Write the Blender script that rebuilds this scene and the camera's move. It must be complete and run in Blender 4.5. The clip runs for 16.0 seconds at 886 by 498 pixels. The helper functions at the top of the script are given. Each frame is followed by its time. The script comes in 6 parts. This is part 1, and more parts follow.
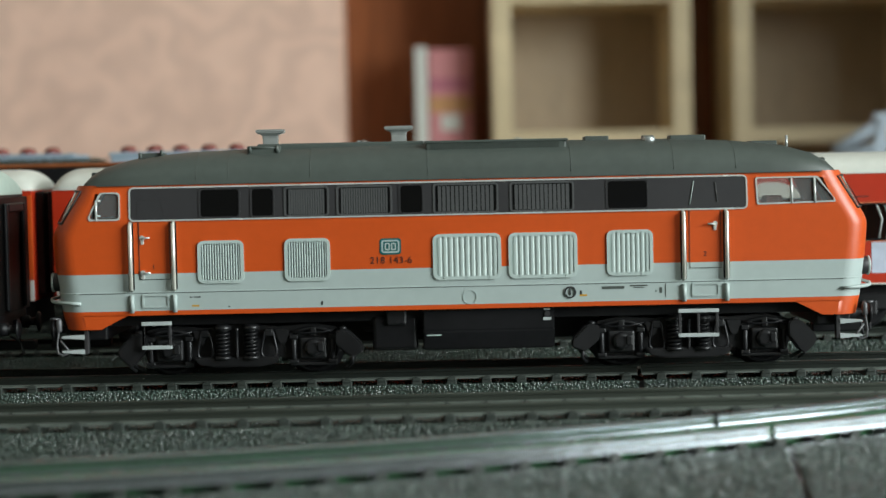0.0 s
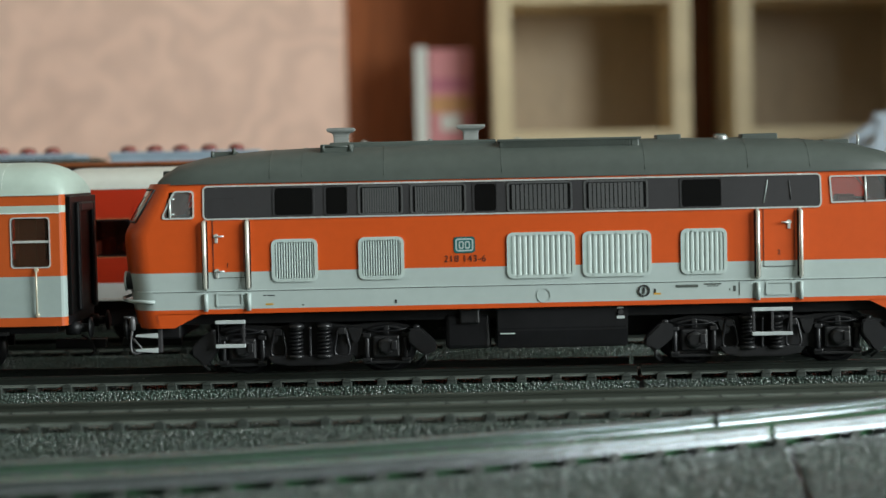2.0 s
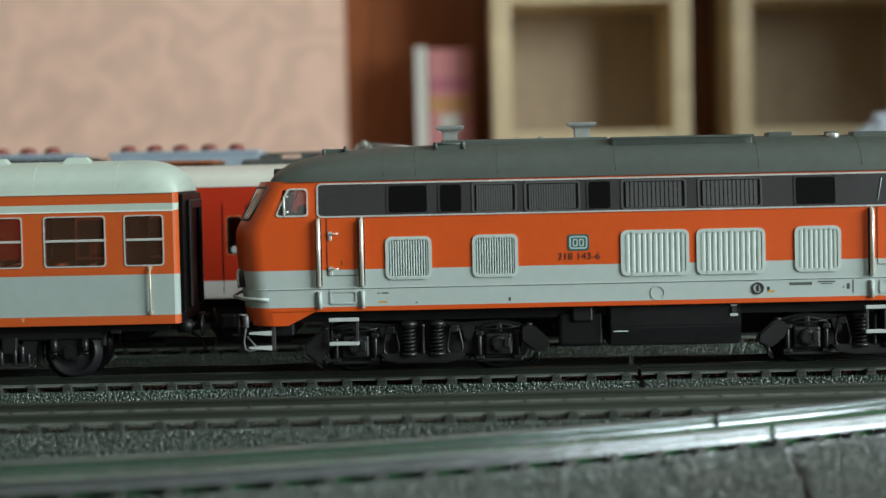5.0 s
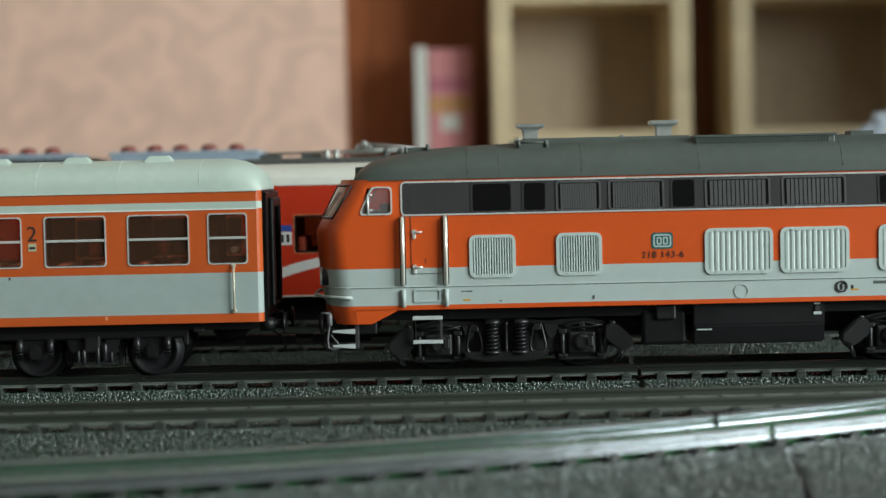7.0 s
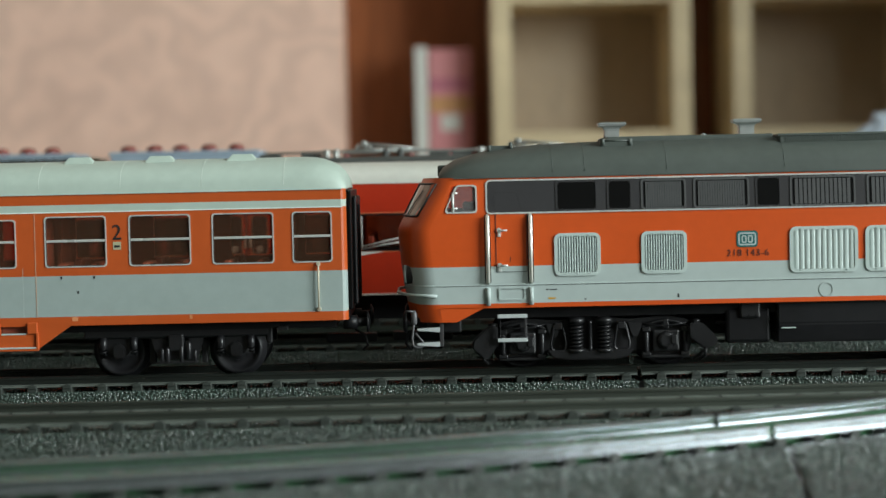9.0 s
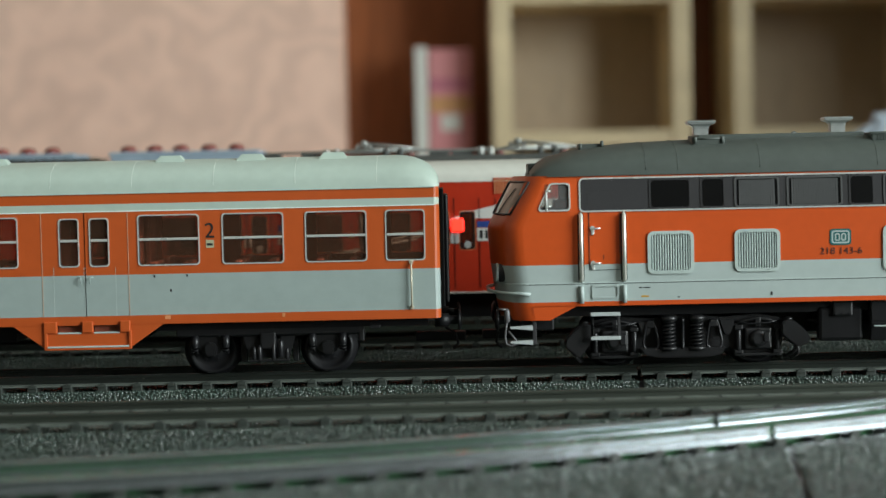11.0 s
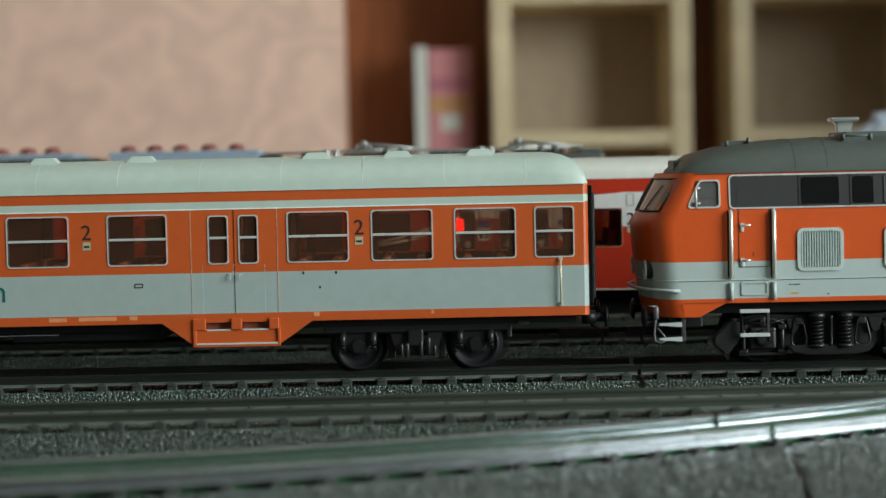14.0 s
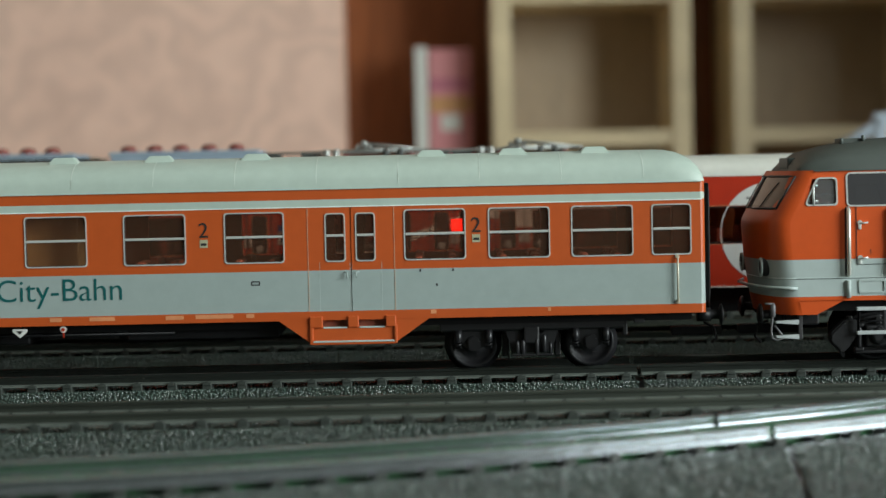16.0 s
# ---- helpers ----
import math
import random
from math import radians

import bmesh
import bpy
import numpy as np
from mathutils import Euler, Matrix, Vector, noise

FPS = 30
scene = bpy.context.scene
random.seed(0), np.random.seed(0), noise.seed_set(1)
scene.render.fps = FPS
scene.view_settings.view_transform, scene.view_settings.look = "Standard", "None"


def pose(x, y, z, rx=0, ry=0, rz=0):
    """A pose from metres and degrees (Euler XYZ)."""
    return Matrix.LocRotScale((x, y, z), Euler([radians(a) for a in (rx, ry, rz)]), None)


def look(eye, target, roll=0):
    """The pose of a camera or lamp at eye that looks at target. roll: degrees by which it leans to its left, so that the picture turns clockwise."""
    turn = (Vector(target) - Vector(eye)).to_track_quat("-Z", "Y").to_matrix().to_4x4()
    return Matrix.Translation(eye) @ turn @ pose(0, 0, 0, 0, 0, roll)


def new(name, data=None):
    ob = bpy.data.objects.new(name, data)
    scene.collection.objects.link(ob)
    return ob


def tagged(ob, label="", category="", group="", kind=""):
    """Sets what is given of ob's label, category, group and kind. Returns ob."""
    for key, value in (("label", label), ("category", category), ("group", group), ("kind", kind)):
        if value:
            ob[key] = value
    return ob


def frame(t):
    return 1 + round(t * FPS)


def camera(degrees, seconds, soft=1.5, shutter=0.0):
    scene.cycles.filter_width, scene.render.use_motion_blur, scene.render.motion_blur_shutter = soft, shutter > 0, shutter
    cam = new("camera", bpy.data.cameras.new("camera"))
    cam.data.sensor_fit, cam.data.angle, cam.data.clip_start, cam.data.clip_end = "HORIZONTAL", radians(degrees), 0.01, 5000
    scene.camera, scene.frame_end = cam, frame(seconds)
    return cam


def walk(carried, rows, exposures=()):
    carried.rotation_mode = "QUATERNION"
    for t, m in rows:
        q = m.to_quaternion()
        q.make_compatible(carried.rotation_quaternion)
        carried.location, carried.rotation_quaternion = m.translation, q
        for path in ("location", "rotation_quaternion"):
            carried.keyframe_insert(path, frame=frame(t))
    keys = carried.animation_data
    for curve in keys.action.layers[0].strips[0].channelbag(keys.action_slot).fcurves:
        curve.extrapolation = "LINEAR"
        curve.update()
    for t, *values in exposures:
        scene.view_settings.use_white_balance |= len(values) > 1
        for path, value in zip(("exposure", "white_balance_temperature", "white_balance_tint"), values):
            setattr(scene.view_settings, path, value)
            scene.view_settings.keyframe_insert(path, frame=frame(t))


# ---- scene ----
# ---- camera: stands still on the layout, focused on the passing train ----
EYE = (0.0, -0.4053, 0.0538)
cam = camera(28.0, 16.0, 1.4)
cam.data.dof.use_dof = True
cam.data.dof.focus_distance = 0.403
cam.data.dof.aperture_fstop = 18.5
CAM_POSE = look(EYE, (0.0, 0.0, 0.0538 - 0.4053 * math.tan(radians(2.57))), -1.22)
walk(cam, [(0.0, CAM_POSE), (16.0, CAM_POSE)], exposures=[(0.0, 0.0), (4.0, 0.0), (9.0, -0.04), (12.0, -0.08), (16.0, -0.16)])

# ---- light: a daylight window behind and to the right of the layout's front ----
world = bpy.data.worlds.new("world")
scene.world = world
world.use_nodes = True
wn = world.node_tree
sky = wn.nodes.new("ShaderNodeTexSky")
sky.sky_type, sky.sun_disc = "NISHITA", False
sky.sun_elevation, sky.sun_rotation = radians(35), radians(120)
wn.links.new(sky.outputs[0], wn.nodes["Background"].inputs[0])
wn.nodes["Background"].inputs[1].default_value = 0.1
scene.view_settings.exposure = 0.0


def area_lamp(name, eye, target, sx, sy, watts, colour):
    data = bpy.data.lights.new(name, "AREA")
    data.shape, data.size, data.size_y, data.energy, data.color = "RECTANGLE", sx, sy, watts, colour
    ob = new(name, data)
    ob.matrix_world = look(eye, target)
    return ob


# the opening in the east wall, the sky's light standing in it
area_lamp("window_daylight", (1.77, -0.98, 0.68), (0.0, -0.10, 0.20), 1.1, 1.1, 72.5, (0.885, 0.98, 0.965))


# ---- materials ----
def material(name, colour, rough=0.5, metal=0.0, vary=0.12, scale=400.0, bump=0.0, bump_scale=1500.0, second=None, coat=0.0, spec=0.5, stretch=(1, 1, 1)):
    m = bpy.data.materials.new(name)
    m.use_nodes = True
    nt = m.node_tree
    b = nt.nodes["Principled BSDF"]
    b.inputs["Roughness"].default_value = rough
    b.inputs["Metallic"].default_value = metal
    b.inputs["Coat Weight"].default_value = coat
    b.inputs["Specular IOR Level"].default_value = spec
    tc = nt.nodes.new("ShaderNodeTexCoord")
    mp = nt.nodes.new("ShaderNodeMapping")
    mp.inputs["Scale"].default_value = stretch
    nt.links.new(tc.outputs["Object"], mp.inputs[0])
    n1 = nt.nodes.new("ShaderNodeTexNoise")
    n1.inputs["Scale"].default_value = scale
    n1.inputs["Detail"].default_value = 6
    n2 = nt.nodes.new("ShaderNodeTexNoise")
    n2.inputs["Scale"].default_value = scale * 0.08
    n2.inputs["Detail"].default_value = 3
    for n in (n1, n2):
        nt.links.new(mp.outputs[0], n.inputs["Vector"])
    add = nt.nodes.new("ShaderNodeMath")
    add.operation = "MULTIPLY_ADD"
    add.inputs[1].default_value = 0.5
    half = nt.nodes.new("ShaderNodeMath")
    half.operation = "MULTIPLY"
    half.inputs[1].default_value = 0.5
    nt.links.new(n2.outputs["Fac"], half.inputs[0])
    nt.links.new(n1.outputs["Fac"], add.inputs[0])
    nt.links.new(half.outputs[0], add.inputs[2])
    ramp = nt.nodes.new("ShaderNodeValToRGB")
    lo = second or tuple(c * (1 - vary) for c in colour)
    hi = colour if second else tuple(min(1, c * (1 + vary)) for c in colour)
    ramp.color_ramp.elements[0].position, ramp.color_ramp.elements[1].position = 0.35, 0.65
    ramp.color_ramp.elements[0].color = (*lo, 1)
    ramp.color_ramp.elements[1].color = (*hi, 1)
    nt.links.new(add.outputs[0], ramp.inputs[0])
    nt.links.new(ramp.outputs[0], b.inputs["Base Color"])
    rr = nt.nodes.new("ShaderNodeMapRange")
    rr.inputs["To Min"].default_value, rr.inputs["To Max"].default_value = max(0.02, rough - 0.08), min(1, rough + 0.1)
    nt.links.new(n2.outputs["Fac"], rr.inputs[0])
    nt.links.new(rr.outputs[0], b.inputs["Roughness"])
    if bump:
        nb = nt.nodes.new("ShaderNodeTexNoise")
        nb.inputs["Scale"].default_value = bump_scale
        nb.inputs["Detail"].default_value = 4
        nt.links.new(mp.outputs[0], nb.inputs["Vector"])
        bp = nt.nodes.new("ShaderNodeBump")
        bp.inputs["Strength"].default_value = bump
        bp.inputs["Distance"].default_value = 0.3 / bump_scale
        nt.links.new(nb.outputs["Fac"], bp.inputs["Height"])
        nt.links.new(bp.outputs[0], b.inputs["Normal"])
    return m


def glow(name, colour, strength):
    m = bpy.data.materials.new(name)
    m.use_nodes = True
    b = m.node_tree.nodes["Principled BSDF"]
    b.inputs["Base Color"].default_value = (*colour, 1)
    b.inputs["Emission Color"].default_value = (*colour, 1)
    b.inputs["Emission Strength"].default_value = strength
    return m


def glass(name, tint, haze=0.0, haze_colour=(0.3, 0.22, 0.16)):
    """Clear plastic glazing; mixes in a share of dull diffuse haze that stands in for reflections."""
    m = bpy.data.materials.new(name)
    m.use_nodes = True
    nt = m.node_tree
    nt.nodes.remove(nt.nodes["Principled BSDF"])
    tr = nt.nodes.new("ShaderNodeBsdfTransparent")
    tr.inputs[0].default_value = (*tint, 1)
    gl = nt.nodes.new("ShaderNodeBsdfGlossy")
    gl.inputs["Roughness"].default_value = 0.04
    fr = nt.nodes.new("ShaderNodeFresnel")
    fr.inputs[0].default_value = 1.45
    mx = nt.nodes.new("ShaderNodeMixShader")
    nt.links.new(fr.outputs[0], mx.inputs[0])
    nt.links.new(tr.outputs[0], mx.inputs[1])
    nt.links.new(gl.outputs[0], mx.inputs[2])
    df = nt.nodes.new("ShaderNodeBsdfDiffuse")
    df.inputs[0].default_value = (*haze_colour, 1)
    mf = nt.nodes.new("ShaderNodeMixShader")
    mf.inputs[0].default_value = haze
    nt.links.new(mx.outputs[0], mf.inputs[1])
    nt.links.new(df.outputs[0], mf.inputs[2])
    nt.links.new(mf.outputs[0], nt.nodes["Material Output"].inputs[0])
    return m


ORANGE = material("orange_paint", (0.60, 0.083, 0.011), 0.38, vary=0.05, bump=0.05, bump_scale=4000)
LIGHT_GREY = material("light_grey_paint", (0.41, 0.48, 0.465), 0.40, vary=0.04, bump=0.05, bump_scale=4000)
ROOF_GREY = material("umbra_grey_roof_paint", (0.068, 0.082, 0.073), 0.50, vary=0.10, bump=0.08, bump_scale=3000)
BAND_GREY = material("dark_grey_band_paint", (0.036, 0.035, 0.037), 0.45, vary=0.06, bump=0.05, bump_scale=3000, spec=0.35)
BLACK = material("black_frame_plastic", (0.007, 0.007, 0.008), 0.42, vary=0.3, bump=0.1, bump_scale=2500, spec=0.3)
# near-black; on the handrail plates it stands for shade
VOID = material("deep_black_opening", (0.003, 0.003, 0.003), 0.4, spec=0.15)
SILVER = material("silver_trim", (0.74, 0.76, 0.73), 0.26, metal=0.45, vary=0.06)
CHROME = material("polished_handrail_metal", (0.86, 0.84, 0.76), 0.22, metal=0.55, vary=0.05)
GRILLE = material("pale_grille_paint", (0.47, 0.555, 0.53), 0.36, vary=0.05)
STEP_GREY = material("pale_grey_step_edge", (0.42, 0.46, 0.46), 0.5)
CREAM_ROOF = material("pale_grey_green_roof_paint", (0.43, 0.52, 0.46), 0.5, vary=0.05, bump=0.06, bump_scale=3000)
PALE_SEAM = material("pale_roof_seam", (0.78, 0.84, 0.78), 0.5)
COACH_ORANGE = material("duller_orange_paint", (0.50, 0.089, 0.017), 0.40, vary=0.05, bump=0.05, bump_scale=4000)
COACH_GREY = material("dull_light_grey_paint", (0.33, 0.40, 0.385), 0.42, vary=0.05, bump=0.05, bump_scale=4000)
LOUVRE = material("mid_grey_louvre_paint", (0.075, 0.077, 0.078), 0.42, vary=0.06)
RED = material("traffic_red_paint", (0.47, 0.030, 0.008), 0.38, vary=0.06, bump=0.05, bump_scale=4000)
WHITE_ROOF = material("off_white_roof_paint", (0.62, 0.63, 0.57), 0.5, vary=0.05, bump=0.05, bump_scale=3000)
WHITE = material("white_livery_paint", (0.66, 0.67, 0.64), 0.45, vary=0.04)
TEAL = material("teal_lettering", (0.0, 0.10, 0.10), 0.5)
DARK_INK = material("dark_lettering", (0.02, 0.02, 0.02), 0.5)
YELLOW = material("small_yellow_sign", (0.55, 0.30, 0.03), 0.5)
BLUE = material("small_blue_sign", (0.02, 0.06, 0.28), 0.5)
SEAT = material("red_brown_interior_plastic", (0.36, 0.10, 0.06), 0.45)
TAN = material("tan_interior_panel", (0.42, 0.27, 0.12), 0.5)
# both panes carry a painted haze in place of room reflections
PANE = glass("clear_window_pane", (0.92, 0.92, 0.90), 0.10, (0.50, 0.50, 0.50))
COACH_PANE = glass("brown_hazed_window_pane", (0.78, 0.68, 0.62), 0.05, (0.42, 0.22, 0.13))
RED_GLOW = glow("red_tail_light", (1.0, 0.02, 0.01), 4.0)
SLEEPER = material("grey_green_sleeper_plastic", (0.036, 0.044, 0.038), 0.5, vary=0.25, scale=900, bump=0.3, bump_scale=2000)
RAIL = material("blackened_nickel_rail", (0.085, 0.098, 0.088), 0.28, metal=0.85, vary=0.15, scale=300, stretch=(0.1, 1, 1))
RAIL_OLD = material("dull_oxidised_rail", (0.080, 0.092, 0.076), 0.40, metal=0.7, vary=0.25, scale=300, stretch=(0.1, 1, 1))
RAIL_BRIGHT = material("bright_nickel_rail", (0.45, 0.48, 0.50), 0.14, metal=0.95, vary=0.15, scale=300, stretch=(0.1, 1, 1))
BALLAST = material("grey_green_ballast_plastic", (0.044, 0.065, 0.055), 0.055, vary=0.35, scale=900, spec=1.0)
BED = material("matt_dark_roadbed_plastic", (0.030, 0.040, 0.032), 0.7, vary=0.3, scale=600, bump=0.3, bump_scale=1500, spec=0.2)
TABLE = material("dark_green_layout_board", (0.02, 0.05, 0.03), 0.6, vary=0.3, scale=60, bump=0.2, bump_scale=800)
# green stands in for the board's reflection in the front rails
MIDRAIL = material("green_reflection_paint", (0.042, 0.140, 0.060), 0.8, vary=0.3, scale=500, spec=0.05)


def swirl_wallpaper():
    """Embossed rings and scrolls in slightly different peach tones."""
    m = material("peach_swirl_wallpaper", (0.96, 0.645, 0.52), 0.75, vary=0.06, scale=40, bump=0.2, bump_scale=150)
    nt = m.node_tree
    b = nt.nodes["Principled BSDF"]
    tc = nt.nodes.new("ShaderNodeTexCoord")
    warp = nt.nodes.new("ShaderNodeTexNoise")
    warp.inputs["Scale"].default_value = 14
    mix = nt.nodes.new("ShaderNodeVectorMath")
    mix.operation = "MULTIPLY_ADD"
    mix.inputs[1].default_value = (0.16, 0.16, 0.16)
    nt.links.new(tc.outputs["Object"], warp.inputs["Vector"])
    nt.links.new(warp.outputs["Color"], mix.inputs[0])
    nt.links.new(tc.outputs["Object"], mix.inputs[2])
    vo = nt.nodes.new("ShaderNodeTexVoronoi")
    vo.inputs["Scale"].default_value = 6.5
    nt.links.new(mix.outputs[0], vo.inputs["Vector"])
    sn = nt.nodes.new("ShaderNodeMath")
    sn.operation = "SINE"
    mu = nt.nodes.new("ShaderNodeMath")
    mu.operation = "MULTIPLY"
    mu.inputs[1].default_value = 26
    nt.links.new(vo.outputs["Distance"], mu.inputs[0])
    nt.links.new(mu.outputs[0], sn.inputs[0])
    rg = nt.nodes.new("ShaderNodeMapRange")
    rg.inputs["From Min"].default_value = -1
    rg.inputs["To Min"].default_value, rg.inputs["To Max"].default_value = 0.91, 1.05
    nt.links.new(sn.outputs[0], rg.inputs[0])
    old = b.inputs["Base Color"].links[0].from_socket
    sc = nt.nodes.new("ShaderNodeVectorMath")
    sc.operation = "SCALE"
    nt.links.new(old, sc.inputs[0])
    nt.links.new(rg.outputs[0], sc.inputs["Scale"])
    nt.links.new(sc.outputs[0], b.inputs["Base Color"])
    return m


PLASTER = swirl_wallpaper()
BEECH = material("pale_beech_board", (0.70, 0.56, 0.35), 0.5, vary=0.12, scale=60, stretch=(1, 1, 8), bump=0.05, bump_scale=300)
BACKPANEL = material("grey_brown_shelf_back", (0.44, 0.34, 0.24), 0.6, vary=0.10, scale=80, stretch=(6, 1, 1))
MAHOGANY = material("dark_mahogany_cabinet", (0.25, 0.080, 0.028), 0.33, vary=0.35, scale=30, stretch=(5, 1, 0.6), spec=0.4)
ROOM_WALL = material("brownish_room_wall", (0.19, 0.17, 0.145), 0.8, vary=0.08, scale=20, bump=0.1, bump_scale=200)
CREAM_WALL = material("cream_room_wall", (0.60, 0.55, 0.48), 0.8, vary=0.08, scale=20, bump=0.1, bump_scale=200)
CEILING_WHITE = material("white_ceiling_paint", (0.66, 0.65, 0.62), 0.9, vary=0.04, scale=20)
# paler than the rail: paints the light caught by its foot edge
RAIL_FOOT_LIT = material("grey_lit_rail_foot", (0.15, 0.172, 0.152), 0.45, metal=0.3, vary=0.2, scale=300)
FLOOR_WOOD = material("brown_wood_floor", (0.12, 0.07, 0.035), 0.5, vary=0.2, scale=20)
PINK = material("pink_printed_card", (0.60, 0.24, 0.25), 0.5, vary=0.06, scale=80)
PAPER = material("white_paper_edge", (0.68, 0.68, 0.63), 0.6, vary=0.08, scale=300, stretch=(8, 1, 0.3))
STEEL_GREY = material("silver_pantograph_metal", (0.36, 0.37, 0.35), 0.4, metal=0.6, vary=0.2)
DARK_ROOF = material("dark_grey_loco_roof", (0.06, 0.065, 0.06), 0.55, vary=0.2)
PALE_BLUE = material("pale_blue_wagon_paint", (0.30, 0.38, 0.46), 0.5)
DRUM_RED = material("dark_red_drum", (0.20, 0.05, 0.04), 0.5)
MOSS = material("dark_bristly_load", (0.03, 0.035, 0.025), 0.9, vary=0.4)


# underframes and wheels
WHEEL = material("blackened_wheel_metal", (0.014, 0.014, 0.016), 0.35, metal=0.3, vary=0.2, scale=600)
FRAME = material("satin_black_bogie_frame", (0.009, 0.009, 0.010), 0.40, vary=0.3, scale=700, bump=0.15, bump_scale=2000)
HOSE_GREY = material("grey_pipe_metal", (0.11, 0.11, 0.115), 0.4, metal=0.3, vary=0.15, scale=600)


# ---- building helpers; all shapes below are drawn in millimetres ----
MM = 0.001


def thing(name, x=0.0, y=0.0, z=0.0, label="", category="", group="", kind=""):
    ob = new(name)
    ob.empty_display_size = 0.01
    ob.location = (x * MM, y * MM, z * MM)
    return tagged(ob, label, category, group, kind)


def part(name, bm, mats, parent=None, label="", smooth=False, at=None, kind=""):
    me = bpy.data.meshes.new(name)
    bmesh.ops.scale(bm, vec=(MM, MM, MM), verts=bm.verts)
    bm.normal_update()
    bm.to_mesh(me)
    bm.free()
    for m in (mats if isinstance(mats, (list, tuple)) else [mats]):
        me.materials.append(m)
    if smooth:
        me.polygons.foreach_set("use_smooth", [True] * len(me.polygons))
    ob = new(name, me)
    ob.parent = parent
    if at:
        ob.location = [c * MM for c in at]
    return tagged(ob, label, kind=kind)


def add_box(bm, x0, x1, y0, y1, z0, z1, bevel=0.0, mat=0):
    vs = [bm.verts.new(p) for p in ((x0, y0, z0), (x1, y0, z0), (x1, y1, z0), (x0, y1, z0), (x0, y0, z1), (x1, y0, z1), (x1, y1, z1), (x0, y1, z1))]
    fs = [bm.faces.new([vs[i] for i in q]) for q in ((3, 2, 1, 0), (4, 5, 6, 7), (0, 1, 5, 4), (1, 2, 6, 5), (2, 3, 7, 6), (3, 0, 4, 7))]
    for f in fs:
        f.material_index = mat
    if bevel:
        es = list({e for f in fs for e in f.edges})
        for f in bmesh.ops.bevel(bm, geom=es, offset=bevel, segments=2, affect="EDGES", profile=0.5)["faces"]:
            f.material_index = mat
    return bm


def box(x0, x1, y0, y1, z0, z1, bevel=0.0):
    return add_box(bmesh.new(), x0, x1, y0, y1, z0, z1, bevel)


def add_tube(bm, pts, r, n=8, mat=0):
    """A round bar along a line of points."""
    pts = [Vector(p) for p in pts]
    rings = []
    for i, p in enumerate(pts):
        d = (pts[min(i + 1, len(pts) - 1)] - pts[max(i - 1, 0)]).normalized()
        a = d.orthogonal().normalized() if i == 0 else (rings[-1][1] - d * rings[-1][1].dot(d)).normalized()
        b = d.cross(a)
        rings.append(([bm.verts.new(p + r * (math.cos(2 * math.pi * k / n) * a + math.sin(2 * math.pi * k / n) * b)) for k in range(n)], a))
    for (r0, _), (r1, _) in zip(rings, rings[1:]):
        for k in range(n):
            f = bm.faces.new((r0[k], r0[(k + 1) % n], r1[(k + 1) % n], r1[k]))
            f.material_index, f.smooth = mat, True
    for r0 in (rings[0][0][::-1], rings[-1][0]):
        bm.faces.new(r0).material_index = mat
    return bm


def tube(pts, r, n=8):
    return add_tube(bmesh.new(), pts, r, n)


def add_turned(bm, profile, n=20, axis="y", centre=(0, 0, 0), mat=0):
    """A turned body: profile of (radius, along) about an axis."""
    rings = []
    for r, a in profile:
        ring = []
        for k in range(n):
            c, s = r * math.cos(2 * math.pi * k / n), r * math.sin(2 * math.pi * k / n)
            p = {"y": (c, a, s), "z": (c, s, a), "x": (a, c, s)}[axis]
            ring.append(bm.verts.new(Vector(p) + Vector(centre)))
        rings.append(ring)
    for r0, r1 in zip(rings, rings[1:]):
        for k in range(n):
            f = bm.faces.new((r0[k], r0[(k + 1) % n], r1[(k + 1) % n], r1[k]))
            f.material_index, f.smooth = mat, True
    bm.faces.new(rings[0][::-1]).material_index = mat
    bm.faces.new(rings[-1]).material_index = mat
    return bm


def turned(profile, n=20, axis="y", centre=(0, 0, 0)):
    bm = add_turned(bmesh.new(), profile, n, axis, centre)
    bmesh.ops.recalc_face_normals(bm, faces=bm.faces)
    return bm


def rounded_outline(x0, x1, z0, z1, r, n=5, cut=0.0, cut_right=0.0):
    """Corner points of a rounded rectangle, with its upper corners cut back where a cab front slopes."""
    out = []
    for cx, cz, a0, dx in ((x1 - r, z1 - r, 0, -cut_right), (x0 + r, z1 - r, 90, cut), (x0 + r, z0 + r, 180, 0), (x1 - r, z0 + r, 270, 0)):
        for k in range(n):
            a = radians(a0 + 90 * k / (n - 1))
            out.append((cx + dx + r * math.cos(a), cz + r * math.sin(a)))
    return out


def add_plate(bm, outline, yf, depth, mat=0):
    """A flat plate standing in the side's plane; yf gives the side's outer y at a height."""
    fr = [bm.verts.new((x, yf(z), z)) for x, z in outline]
    bk = [bm.verts.new((x, yf(z) + depth, z)) for x, z in outline]
    fs = [bm.faces.new(fr), bm.faces.new(bk[::-1])]
    n = len(fr)
    for k in range(n):
        fs.append(bm.faces.new((fr[(k + 1) % n], fr[k], bk[k], bk[(k + 1) % n])))
    for f in fs:
        f.material_index = mat
    return bm


def add_ring(bm, outer, inner, yf, depth, mat=0):
    """A frame between two outlines of equal length, standing proud of the side."""
    n = len(outer)
    of, inf = ([bm.verts.new((x, yf(z), z)) for x, z in o] for o in (outer, inner))
    ob, ib = ([bm.verts.new((x, yf(z) + depth, z)) for x, z in o] for o in (outer, inner))
    for k in range(n):
        j = (k + 1) % n
        for q in ((of[j], of[k], inf[k], inf[j]), (of[k], of[j], ob[j], ob[k]), (inf[j], inf[k], ib[k], ib[j])):
            bm.faces.new(q).material_index = mat
    return bm


